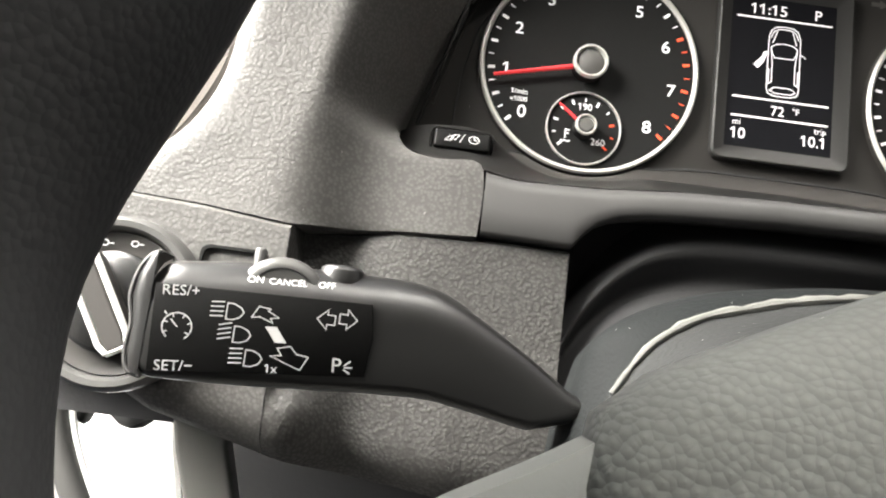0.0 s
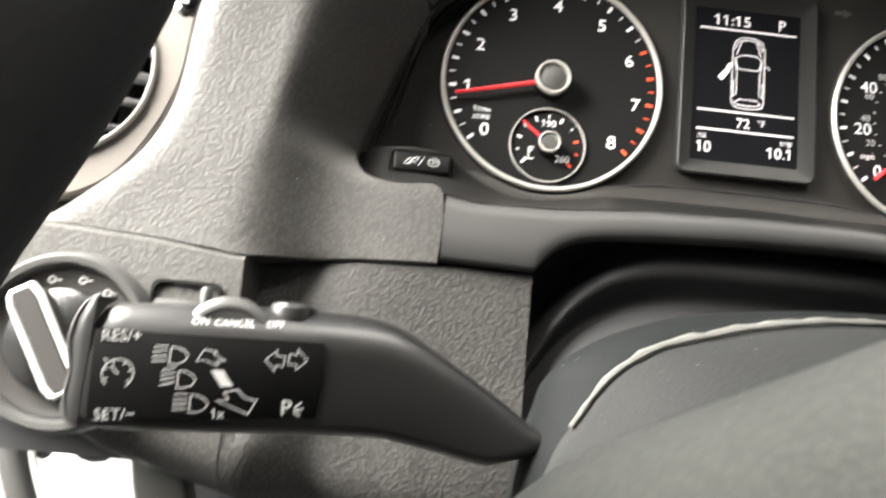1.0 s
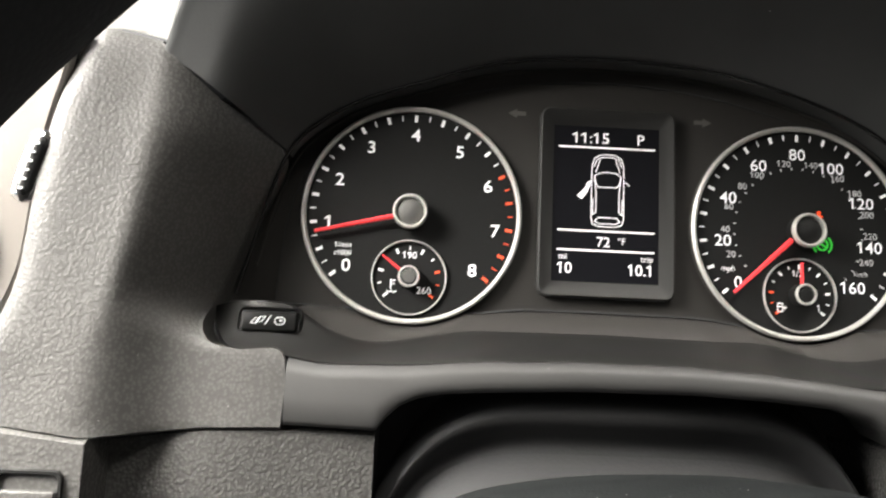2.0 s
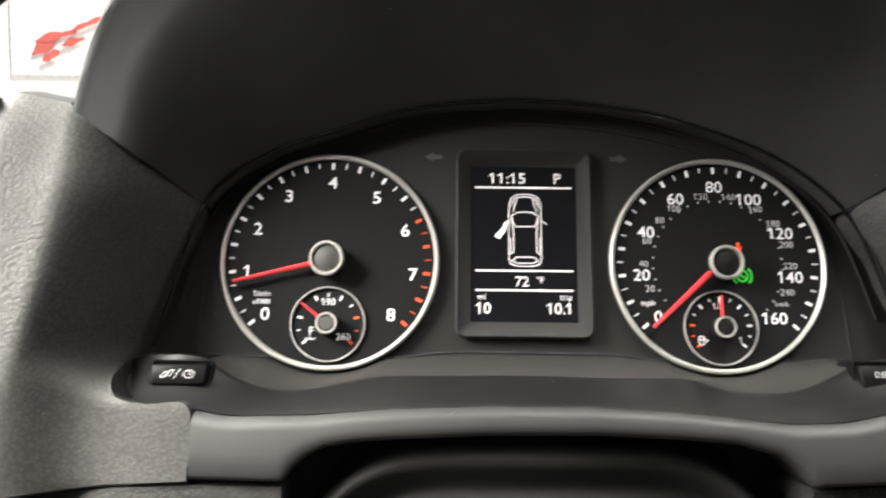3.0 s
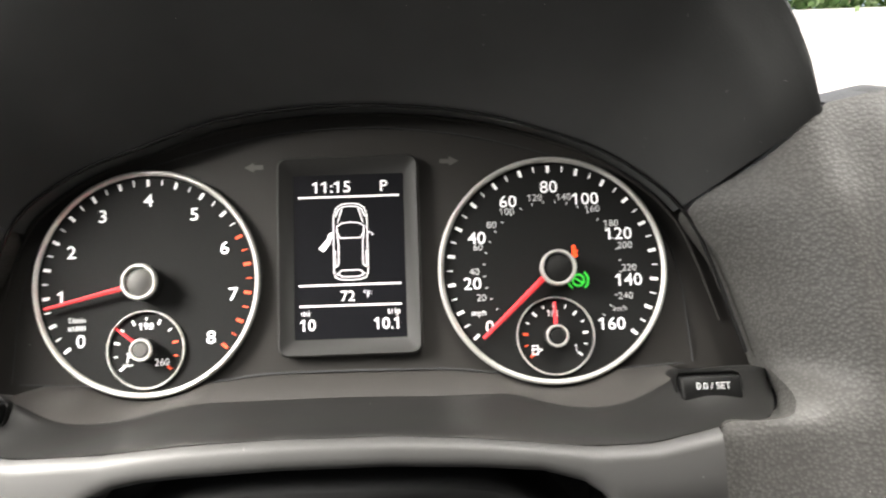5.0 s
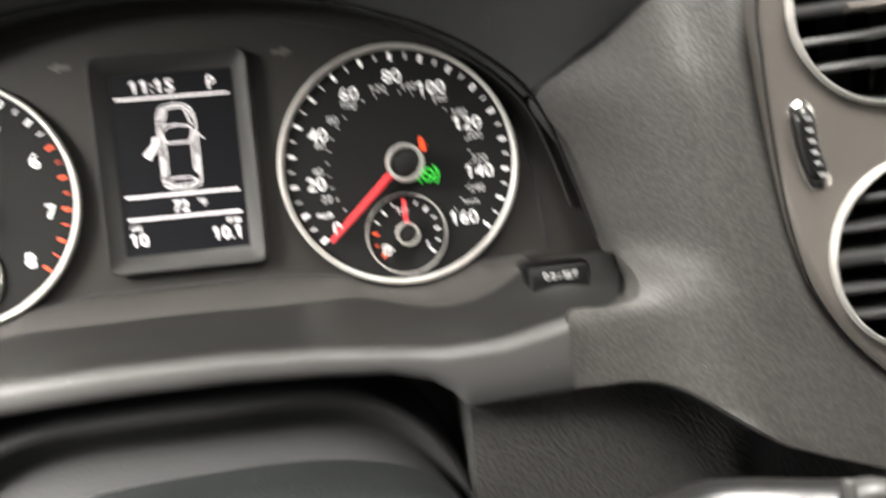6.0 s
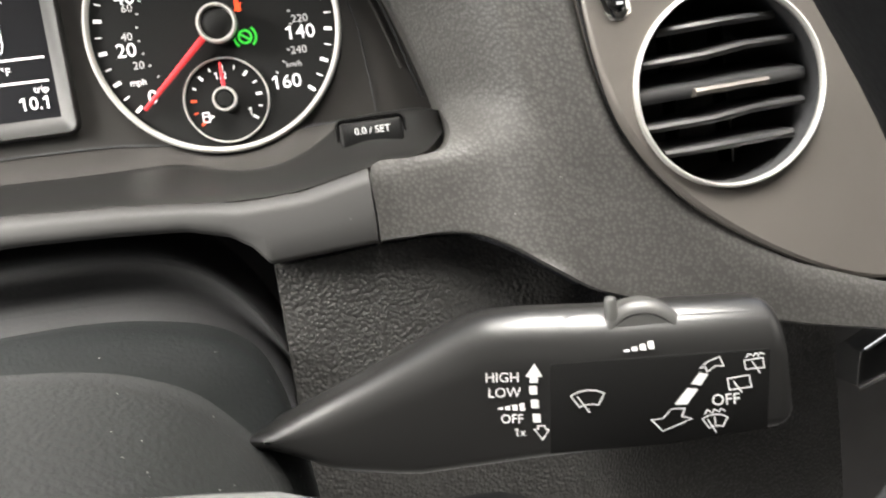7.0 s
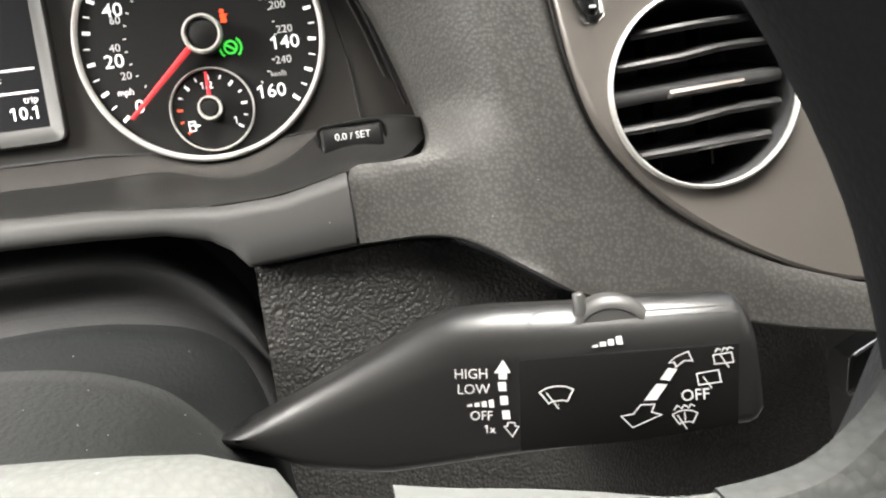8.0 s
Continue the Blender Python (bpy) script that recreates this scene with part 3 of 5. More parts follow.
def boot_mesh(first, last):
    """One fold of the rubber gaiter between the column cover and the trim strip."""
    rows = []
    for k in range(first, last + 1):
        t = k / 36
        y = -0.032 + 0.006 * math.cos(t * 3.2 * math.pi) - 0.012 * t
        row = []
        for j in range(41):
            a = -1 + j / 20
            row.append((0.002 + a * 0.097, y + 0.006 * a * a, -0.066 - 0.046 * t - 0.050 * abs(a) ** 5 * (1 - 0.3 * t)))
        rows.append(row)
    return grid(rows)


gaiter = thing("gaiter", (0, -0.04, -0.11), "black folded rubber gaiter above the steering column cover", "gaiter")
for k in (0, 12, 24):
    part("fold", boot_mesh(k, k + 12), "boot", gaiter)


# ---- the instrument cluster ----
cluster = thing("instrument_cluster", (0, 0.01, -0.05), "black instrument cluster with two chrome-ringed dials and a lit screen", "instrument cluster")
low = [(0.160, -0.043), (0.135, -0.0445), (0.122, -0.0550), (0.105, -0.0585), (0.085, -0.0535), (0.06, -0.0440), (0.036, -0.0412), (0.0, -0.0400), (-0.0316, -0.0405), (-0.0556, -0.0432), (-0.0793, -0.0525), (-0.0981, -0.0575), (-0.1196, -0.0545), (-0.1330, -0.0440), (-0.156, -0.043)]
part("faceplate", plate([(p.x * 1.04, p.z * 1.04) for p in arch[::2]] + [(x, z - 0.004) for x, z in low], 0.0020, 0.014), "panel", cluster, "dark matt faceplate", bevel=0.0006)
side_line = [(0.1440, -0.0410), (0.1425, -0.0200), (0.1405, -0.0030), (0.1330, 0.0190), (0.1120, 0.0385), (0.0880, 0.0500), (0.0450, 0.0612)]
part("seam_line", tube(smooth_line([(-x, 0.0014, z) for x, z in side_line] + [(0.0, 0.0014, 0.0652)] + [(x, 0.0014, z) for x, z in reversed(side_line)], 90), 0.00035, 6), "void", cluster)
part("edge_bead", tube([(p.x * 0.985, 0.0008, p.z * 0.985) for p in arch[4:93]], 0.0007, 6), "panel", cluster)


def lower_frame():
    """The band that leads from the faceplate forward to the shelf."""
    rows = []
    for p in shelf_back[12:-12]:
        up = value_at([(-0.14, -0.0415), (-0.12, -0.0425), (-0.0611, -0.0429), (-0.0318, -0.0403), (0.0369, -0.0406), (0.0640, -0.0429), (0.12, -0.0425), (0.14, -0.0415)], p.x)
        near = abs(abs(p.x) - 0.0865)
        if near < 0.0494:
            up = min(up, -math.sqrt(0.0494**2 - near**2))
        top = Vector((p.x, 0.0012, min(up, p.z + 0.012)))
        rows.append([top + Vector((0, 0.003, 0.0004))] + [top.lerp(p, k / 6) + Vector((0, -0.0012 * math.sin(math.pi * k / 6), 0)) for k in range(7)])
    return grid(rows)


part("lower_frame", lower_frame(), "panel", cluster, "dark band below the faceplate")


part("lower_seam", tube([(x, 0.0004, z) for x, z in [(q.x, q.z) for q in smooth_line([(x, 0, z) for x, z in [(-0.1400, -0.0413), (-0.1200, -0.0423), (-0.0611, -0.0427), (-0.0318, -0.0401), (0.0369, -0.0404), (0.0640, -0.0427), (0.1200, -0.0423), (0.1400, -0.0413)]], 60)]], 0.0004, 6), "void", cluster)


def on_dial(x, z):
    return 0.0


def tick(cx, cz, r0, r1, a, w):
    d, s = Vector((math.cos(a), math.sin(a))), Vector((-math.sin(a), math.cos(a))) * w / 2
    c = Vector((cx, cz))
    return [tuple(c + d * r0 + s), tuple(c + d * r0 - s), tuple(c + d * r1 - s), tuple(c + d * r1 + s)]


def dial(cx, label):
    d = part("dial", revolve([(0.0, 0.0036), (0.0462, 0.0036), (0.0462, 0.001), (0.0, 0.001)], (cx, 0.0036, 0), 72, close=False), "dial", cluster, label)
    hx = cx + (0.0017 if cx > 0 else -0.0007)
    part("ring", revolve([(0.0462, 0.0004), (0.0465, 0.0014), (0.0471, 0.0021), (0.0479, 0.0022), (0.0485, 0.0016), (0.0488, 0.0004)], (cx, 0.0, 0), 96), "ring", d, "bright metal ring")
    part("ring_wall", revolve([(0.0462, -0.003), (0.0462, 0.0008), (0.0488, 0.0008), (0.0490, -0.003)], (cx, 0.0, 0), 72), "panel", d)
    part("hub_cap", revolve([(0.0, 0.0083), (0.0030, 0.0081), (0.0050, 0.0072), (0.0060, 0.0062), (0.0058, 0.0)], (hx, 0.0, 0), 40, close=False), "dial" if cx > 0 else "cap", d)
    part("hub_ring", revolve([(0.0060, 0.0062), (0.0061, 0.0074), (0.0065, 0.0082), (0.0071, 0.0082), (0.0076, 0.0074), (0.0077, 0.0062)], (hx, 0.0, 0), 48), "ring", d, "chrome hub ring")
    part("hub_stem", revolve([(0.0060, 0.0064), (0.0076, 0.0064), (0.0073, 0.0)], (hx, 0.0, 0), 40, close=False), "dial", d)
    return d


def small_dial(cx, parent):
    cz = -0.0283
    part("small_dial_ring", revolve([(0.0158, 0.000), (0.0158, 0.0010), (0.0160, 0.0015), (0.0164, 0.0015), (0.0166, 0.0010), (0.0166, 0.0)], (cx, 0, cz), 64), "ring", parent, "thin bright ring")
    part("small_hub_cap", revolve([(0.0, 0.0072), (0.0026, 0.0070), (0.0034, 0.0060), (0.0034, 0.0)], (cx, 0, cz), 32, close=False), "dial" if cx > 0 else "cap", parent)
    part("small_hub_ring", revolve([(0.0035, 0.0056), (0.0036, 0.0064), (0.0039, 0.0071), (0.0044, 0.0071), (0.0047, 0.0064), (0.0048, 0.0056)], (cx, 0, cz), 40), "ring", parent)
    part("small_hub_stem", revolve([(0.0033, 0.0058), (0.0049, 0.0058), (0.0048, 0.0)], (cx, 0, cz), 32, close=False), "dial", parent)
    return cz


def needle(cx, cz, tip, start, w0, w1, parent, height=0.0045):
    (x1, z1) = tip
    d = Vector((x1 - cx, z1 - cz)).normalized()
    s = Vector((-d.y, d.x))
    a, b = Vector((cx, cz)) + d * start, Vector((x1, z1))
    rows = []
    for p, w in ((a, w0), (b, w1)):
        rows.append([(p.x + s.x * w, -height + 0.0012, p.y + s.y * w), (p.x + s.x * w * 0.4, -height, p.y + s.y * w * 0.4), (p.x - s.x * w * 0.4, -height, p.y - s.y * w * 0.4), (p.x - s.x * w, -height + 0.0012, p.y - s.y * w)])
    part("needle", grid(rows, close_v=True, cap=True), "needle", parent, "red pointer needle")


E4 = 0.0004


def ticks(marks, mat, parent):
    for m in marks:
        part("tick", shapes([m], E4, on_dial), mat, parent)


rev = dial(-0.0865, "rev counter dial")
white, red = [], []
for k in range(33):
    step = k / 4
    a = radians(180 + 39.8 - (180 + 79.6) / 8 * step)
    (red if step > 5.9 else white).append(tick(-0.0865, 0, 0.0418 if k % 2 == 0 else 0.0424, 0.0449, a, 0.0013 if k % 2 == 0 else 0.0005))
ticks(white, "lit", rev)
ticks(red, "red_lit", rev)
for n, (x, z) in enumerate([(-0.1142, -0.0238), (-0.1228, -0.0051), (-0.1190, 0.0142), (-0.1058, 0.0294), (-0.0862, 0.0358), (-0.0663, 0.0291), (-0.0533, 0.0141), (-0.0496, -0.0058), (-0.0590, -0.0238)]):
    part("numeral", letters(str(n), x, z - 0.0028, 0.0056, E4, on_dial, stretch=1.08, heavy=0.00006), "lit", rev)
part("unit_text", merged(letters("1/min", -0.1160, -0.0162, 0.0024, E4, on_dial), letters("x1000", -0.1160, -0.0196, 0.0022, E4, on_dial)), "lit", rev)
cz = small_dial(-0.0865, rev)
white, red = [], []
for k in range(11):
    a = radians(218 - 25.6 * k)
    (red if k > 7 else white).append(tick(-0.0865, cz, 0.0122 if k % 2 else 0.0115, 0.0138, a, 0.0006 if k % 2 else 0.0010))
ticks(white, "lit", rev)
ticks(red, "red_lit", rev)
part("numeral", letters("190", -0.0866, -0.0199, 0.0031, E4, on_dial), "lit", rev)
part("numeral", letters("260", -0.0797, -0.0352, 0.0031, E4, on_dial), "lit", rev)
part("oil_symbol", strokes([[(-0.0942, -0.0335), (-0.0942, -0.0295)], [(-0.0942, -0.0298), (-0.0925, -0.0298)], [(-0.0942, -0.0312), (-0.0928, -0.0312)], [(-0.0960, -0.0345), (-0.0950, -0.0350), (-0.0940, -0.0345), (-0.0930, -0.0350), (-0.0920, -0.0345)]], 0.0005, E4, on_dial), "lit", rev)
needle(-0.0865, 0, (-0.1283, -0.0100), 0.006, 0.0011, 0.0007, rev)
needle(-0.0865, cz, (-0.0984, -0.0190), 0.003, 0.0008, 0.0004, rev, 0.004)

speed = dial(0.0865, "speedometer dial")
marks, fine = [], []
for k in range(33):
    step = k / 4
    a = radians(180 + 39.8 - (180 + 79.6) / 8 * step)
    marks.append(tick(0.0865, 0, 0.0418 if k % 2 == 0 else 0.0424, 0.0449, a, 0.0013 if k % 2 == 0 else 0.0005))
ticks(marks, "lit", speed)
for n, (x, z) in zip(range(0, 161, 20), [(0.0590, -0.0233), (0.0523, -0.0048), (0.0549, 0.0147), (0.0688, 0.0301), (0.0866, 0.0359), (0.1021, 0.0302), (0.1155, 0.0147), (0.1187, -0.0052), (0.1105, -0.0236)]):
    part("numeral", letters(str(n), x, z - 0.0028, 0.0053, E4, on_dial, stretch=1.06, heavy=0.00002), "lit", speed)
for n, (x, z) in zip((20, 40, 60, 80, 100, 120, 140, 160, 180, 200, 220, 240), [(0.0559, -0.0111), (0.0534, 0.0000), (0.0552, 0.0105), (0.0614, 0.0200), (0.0681, 0.0255), (0.0804, 0.0312), (0.0929, 0.0311), (0.1049, 0.0256), (0.1126, 0.0190), (0.1179, 0.0094), (0.1192, -0.0003), (0.1170, -0.0122)]):
    part("small_numeral", letters(str(n), x, z - 0.0015, 0.0030, E4, on_dial, stretch=1.04), "grey_print", speed)
part("unit_text", letters("mph", 0.0546, -0.0187, 0.0026, E4, on_dial), "lit", speed)
part("small_unit_text", letters("km/h", 0.1143, -0.0186, 0.0022, E4, on_dial), "grey_print", speed)
ticks([tick(0.0865, 0, 0.0285, 0.0296, radians(214 - 258 * k / 26), 0.0005) for k in range(27)], "grey_print", speed)
cz = small_dial(0.0865, speed)
white, red = [], []
for k in range(13):
    a = radians(218 - 21.3 * k)
    (red if k < 3 else white).append(tick(0.0865, cz, 0.0122 if k % 2 else 0.0115, 0.0138, a, 0.0006 if k % 2 else 0.0010))
ticks(white, "lit", speed)
ticks(red, "red_lit", speed)
part("numeral", letters("1/2", 0.0856, -0.0200, 0.0028, E4, on_dial), "lit", speed)
part("numeral", letters("1", 0.0950, -0.0352, 0.0032, E4, on_dial), "lit", speed)
part("fuel_symbol", strokes([[(0.0765, -0.0358), (0.0765, -0.0322), (0.0788, -0.0322), (0.0788, -0.0358), (0.0765, -0.0358)], [(0.0765, -0.0336), (0.0788, -0.0336)], [(0.0794, -0.0335), (0.0806, -0.0340), (0.0794, -0.0346)]], 0.0004, E4, on_dial), "lit", speed)
needle(0.0865, 0, (0.0560, -0.0285), 0.006, 0.0013, 0.0008, speed)
needle(0.0865, cz, (0.0864, -0.0140), 0.004, 0.0008, 0.0005, speed, 0.004)
part("seat_belt_lamp", merged(revolve([(0.0, 0.0004), (0.0009, 0.0004)], (0.0960, 0, 0.0092), 16, close=False), shapes([[(0.0951, 0.0081), (0.0969, 0.0083), (0.0976, 0.0050), (0.0964, 0.0046), (0.0954, 0.0052)]], E4, on_dial), strokes([[(0.0950, 0.0050), (0.0978, 0.0078)]], 0.0004, E4, on_dial)), "lamp_red", speed, "glowing red seat belt lamp")
green = []
for r in (0.0024,):
    green.append([(0.0973 + r * math.cos(radians(a)), -0.0051 + r * math.sin(radians(a))) for a in range(0, 361, 20)])
for sgn in (-1, 1):
    green.append([(0.0973 + sgn * 0.0042 * math.cos(radians(a)), -0.0051 + 0.0042 * math.sin(radians(a))) for a in range(-45, 46, 15)])
green.append([(0.0955, -0.0040), (0.0990, -0.0062)])
part("brake_lamp", strokes(green, 0.0009, E4, on_dial), "lamp_green", speed, "glowing green brake pedal lamp")

# the screen between the dials
display = part("display_bezel", grid([[(x, y, z) for x, z in rounded(-0.0294 - g, 0.0294 + g, -0.0326 - g, 0.0508 + g, 0.0034 + g, 4)] for y, g in ((0.0030, 0.0012), (-0.0014, 0.0011), (-0.0021, 0.0004), (-0.0018, -0.0006))]
                                     + [[(max(-0.0236, min(0.0236, x)), 0.0014, max(-0.0262, min(0.0440, z))) for x, z in rounded(-0.0294, 0.0294, -0.0326, 0.0508, 0.0034, 4)]], close_v=True), "bezel", cluster, "grey bezel sloping in to the screen")
part("screen", box(-0.0244, 0.0246, 0.0012, 0.0040, -0.0270, 0.0450), "screen", display, "black liquid crystal screen showing a car with an open door")
SY = flat_at(0.0012)
part("clock_text", letters("11:15", -0.0072, 0.0366, 0.0050, E4, SY, stretch=1.12, heavy=0.00004), "pixel", display)
part("gear_text", letters("P", 0.0153, 0.0366, 0.0050, E4, SY, heavy=0.00004), "pixel", display)
part("temperature_text", merged(letters("72", -0.0010, -0.0106, 0.0046, E4, SY, heavy=0.00004), letters("°F", 0.0072, -0.0092, 0.0030, E4, SY)), "pixel", display)
part("distance_text", merged(letters("mi", -0.0190, -0.0166, 0.0028, E4, SY), letters("10", -0.0182, -0.0228, 0.0050, E4, SY, heavy=0.00004)), "pixel", display)
part("trip_text", merged(letters("trip", 0.0186, -0.0166, 0.0028, E4, SY), letters("10.1", 0.0158, -0.0228, 0.0050, E4, SY, heavy=0.00004)), "pixel", display)
for z in (0.0342, -0.0040, -0.0128):
    part("line", shapes([[(-0.0217, z), (0.0219, z), (0.0219, z + 0.0008), (-0.0217, z + 0.0008)]], E4, SY), "pixel", display)


def car_lines():
    def both(line):
        return [line, [(0.0012 - x, z) for x, z in line]]
    out = []
    out += both([(0.0006, 0.0316), (-0.0030, 0.0312), (-0.0055, 0.0296), (-0.0066, 0.0262), (-0.0067, 0.0150), (-0.0067, 0.0020), (-0.0060, -0.0004), (-0.0035, -0.0014), (0.0006, -0.0016)])
    out += both([(0.0006, 0.0304), (-0.0025, 0.0301), (-0.0045, 0.0289), (-0.0057, 0.0258)])
    out += both([(0.0006, 0.0234), (-0.0030, 0.0230), (-0.0054, 0.0215), (-0.0048, 0.0185), (-0.0036, 0.0165), (0.0006, 0.0165)])
    out += both([(-0.0030, 0.0290), (-0.0048, 0.0235)])
    out += both([(-0.0054, 0.0205), (-0.0046, 0.0140), (-0.0046, 0.0050), (-0.0060, 0.0040), (-0.0060, 0.0110)])
    out += both([(0.0006, 0.0026), (-0.0032, 0.0026), (-0.0052, 0.0010), (-0.0030, -0.0002), (0.0006, -0.0002)])
    out += both([(-0.0066, 0.0190), (-0.0084, 0.0186), (-0.0090, 0.0176)])
    return out


part("car_picture", strokes(car_lines(), 0.00046, E4, SY), "pixel", display)
part("open_door_picture", shapes([[(-0.0070, 0.0180), (-0.0080, 0.0188), (-0.0098, 0.0160), (-0.0132, 0.0122), (-0.0110, 0.0106), (-0.0084, 0.0140)]], E4, SY), "pixel", display)
for x, s in ((-0.0410, -1), (0.0440, 1)):
    part("turn_arrow", shapes([[(x - s * 0.0040, 0.0480), (x, 0.0480), (x, 0.0468), (x + s * 0.0042, 0.0490), (x, 0.0512), (x, 0.0500), (x - s * 0.0040, 0.0500)]], E4, flat_at(0.0020)), "arrow", cluster, "unlit turn signal arrow")


def push_button(cx, cz, width, tall, text):
    """A push button let into the shelf; its face leans back and bulges a little."""
    def skin(x, z):
        return -0.0345 - 0.25 * (cz - z) - 0.0008 * (1 - ((x - cx) / width * 2) ** 2)

    def ring(g, dy, r):
        return [(x, skin(x, z) + dy, z) for x, z in rounded(cx - width / 2 - g, cx + width / 2 + g, cz - tall - g, cz + tall + g, r + g, 4)]
    b = part("button", grid([ring(0.0, 0.012, 0.0014), ring(0.0, 0.0010, 0.0014), ring(-0.0004, 0.0003, 0.0014), ring(-0.0010, 0.0, 0.0014)], close_v=True, cap=True), "button", cluster, "black push button")
    part("button_frame", grid([ring(0.0022, 0.014, 0.0016), ring(0.0016, 0.0034, 0.0016), ring(0.0012, 0.0026, 0.0016), ring(0.0007, 0.0028, 0.0016), ring(0.0004, 0.010, 0.0016)], close_v=True), "button", b)
    if text:
        part("button_text", letters(text, cx + 0.0003, cz - 0.0004, 0.0026, 0.0003, skin, stretch=1.0), "print", b)
    else:
        u = cx
        leaf = [(u - 0.0066, cz - 0.0012), (u - 0.0050, cz + 0.0008), (u - 0.0032, cz + 0.0008), (u - 0.0046, cz - 0.0012), (u - 0.0066, cz - 0.0012)]
        part("button_symbols", strokes([leaf, [(x + 0.0020, z + 0.0006) for x, z in leaf], [(u - 0.0010, cz - 0.0016), (u + 0.0008, cz + 0.0018)], [(u + 0.0045 + 0.0020 * math.cos(radians(a)), cz + 0.0015 * math.sin(radians(a))) for a in range(0, 361, 30)],
                                        [(u + 0.0045, cz + 0.0010), (u + 0.0045, cz), (u + 0.0055, cz)]], 0.00028, 0.0003, skin), "print", b)


push_button(-0.1392, -0.0508, 0.0222, 0.0040, "")
push_button(0.1392, -0.0495, 0.0228, 0.0046, "0.0 / SET")


# ---- air vents ----
from mathutils.geometry import delaunay_2d_cdt


def vent_trim(side):
    """The lacquered surround that holds two round vents and the dial between them."""
    if side < 0:
        edge = [(-0.2150, 0.058), (-0.2172, 0.0395), (-0.2215, 0.0172), (-0.2238, -0.0107), (-0.2268, -0.0400), (-0.2390, -0.0665), (-0.2550, -0.0800), (-0.2800, -0.0850), (-0.3060, -0.0800), (-0.3200, -0.055), (-0.3150, 0.0), (-0.3050, 0.060), (-0.2900, 0.080), (-0.2620, 0.086), (-0.2400, 0.074), (-0.2270, 0.0655)]
        y, name = -0.052, "outer"
        holes = [(-0.2690, -0.0340), (-0.2610, 0.0480)]
    else:
        edge = [(0.2240, 0.075), (0.2085, 0.0420), (0.2078, 0.0200), (0.2098, -0.0100), (0.2140, -0.0400), (0.2222, -0.0645), (0.2425, -0.0900), (0.2769, -0.1135), (0.3100, -0.1260), (0.3400, -0.1230), (0.3350, -0.06), (0.3150, 0.0), (0.3100, 0.075)]
        y, name = -0.068, "centre"
        holes = [(0.2577, -0.0517), (0.2490, 0.0340)]
    t = thing("vent_surround", (holes[0][0], y + 0.02, holes[0][1] - 0.05), "silver lacquered surround of the %s air vents" % name, "vent surround")
    loop = [(p.x, p.z) for p in smooth_line([(x, 0, z) for x, z in edge + edge[:1]], 120)[:-1]]
    bm = bmesh.new()
    def ring(points, yy):
        return [bm.verts.new((x, yy, z)) for x, z in points]
    def inset(g):
        out = []
        for i, (x, z) in enumerate(loop):
            (xa, za), (xb, zb) = loop[i - 1], loop[(i + 1) % len(loop)]
            d = Vector((xb - xa, zb - za)).normalized()
            out.append((x - d.y * g * ORIENT, z + d.x * g * ORIENT))
        return out
    area = sum(a[0] * b[1] - b[0] * a[1] for a, b in zip(loop, loop[1:] + loop[:1]))
    ORIENT = 1 if area > 0 else -1
    levels = [ring(inset(0.0), y + 0.014), ring(inset(0.0), y + 0.0015), ring(inset(0.0006), y), ring(inset(0.0018), y - 0.0008)]
    for a, b in zip(levels, levels[1:]):
        for i in range(len(a)):
            j = (i + 1) % len(a)
            bm.faces.new((a[i], a[j], b[j], b[i]))
    front = inset(0.0018)
    flat, ties = [Vector(q) for q in front], [(k, (k + 1) % len(front)) for k in range(len(front))]
    for hx, hz in holes:
        first = len(flat)
        flat += [Vector((hx + 0.0335 * math.cos(2 * math.pi * k / 64), hz + 0.0335 * math.sin(2 * math.pi * k / 64))) for k in range(64)]
        ties += [(first + k, first + (k + 1) % 64) for k in range(64)]
    for g in (0.0045, 0.0075, 0.0110, 0.0150):
        flat += [Vector(q) for q in inset(g)[::2] if all((Vector(q) - Vector(h)).length > 0.0345 for h in holes)]
    points, _, faces, *_ = delaunay_2d_cdt(flat, ties, [], 2, 1e-7)
    made = [bm.verts.new((q.x, y - 0.0008, q.y)) for q in points]
    for face in faces:
        mid = sum((points[k] for k in face), Vector((0, 0))) / len(face)
        if any((mid - Vector(h)).length < 0.0333 for h in holes):
            continue
        bm.faces.new([made[k] for k in face])
    bmesh.ops.remove_doubles(bm, verts=bm.verts, dist=1e-6)
    for v in bm.verts:
        v.co.y += 0.55 * max(0.0, abs(v.co.x) - 0.235) ** 2 + 24.0 * max(0.0, min(0.012, 0.2235 - v.co.x if side > 0 else 0.0)) ** 2
    part("surround", bm, "silver", t, edge=30)
    part("gap_seal", tube([(q[0], y + 0.0035 + 0.55 * max(0.0, abs(q[0]) - 0.235) ** 2, q[1]) for q in inset(-0.0002)], 0.0005, 6, closed=True), "black", t, "black seal along the edge")
    return t, y, holes


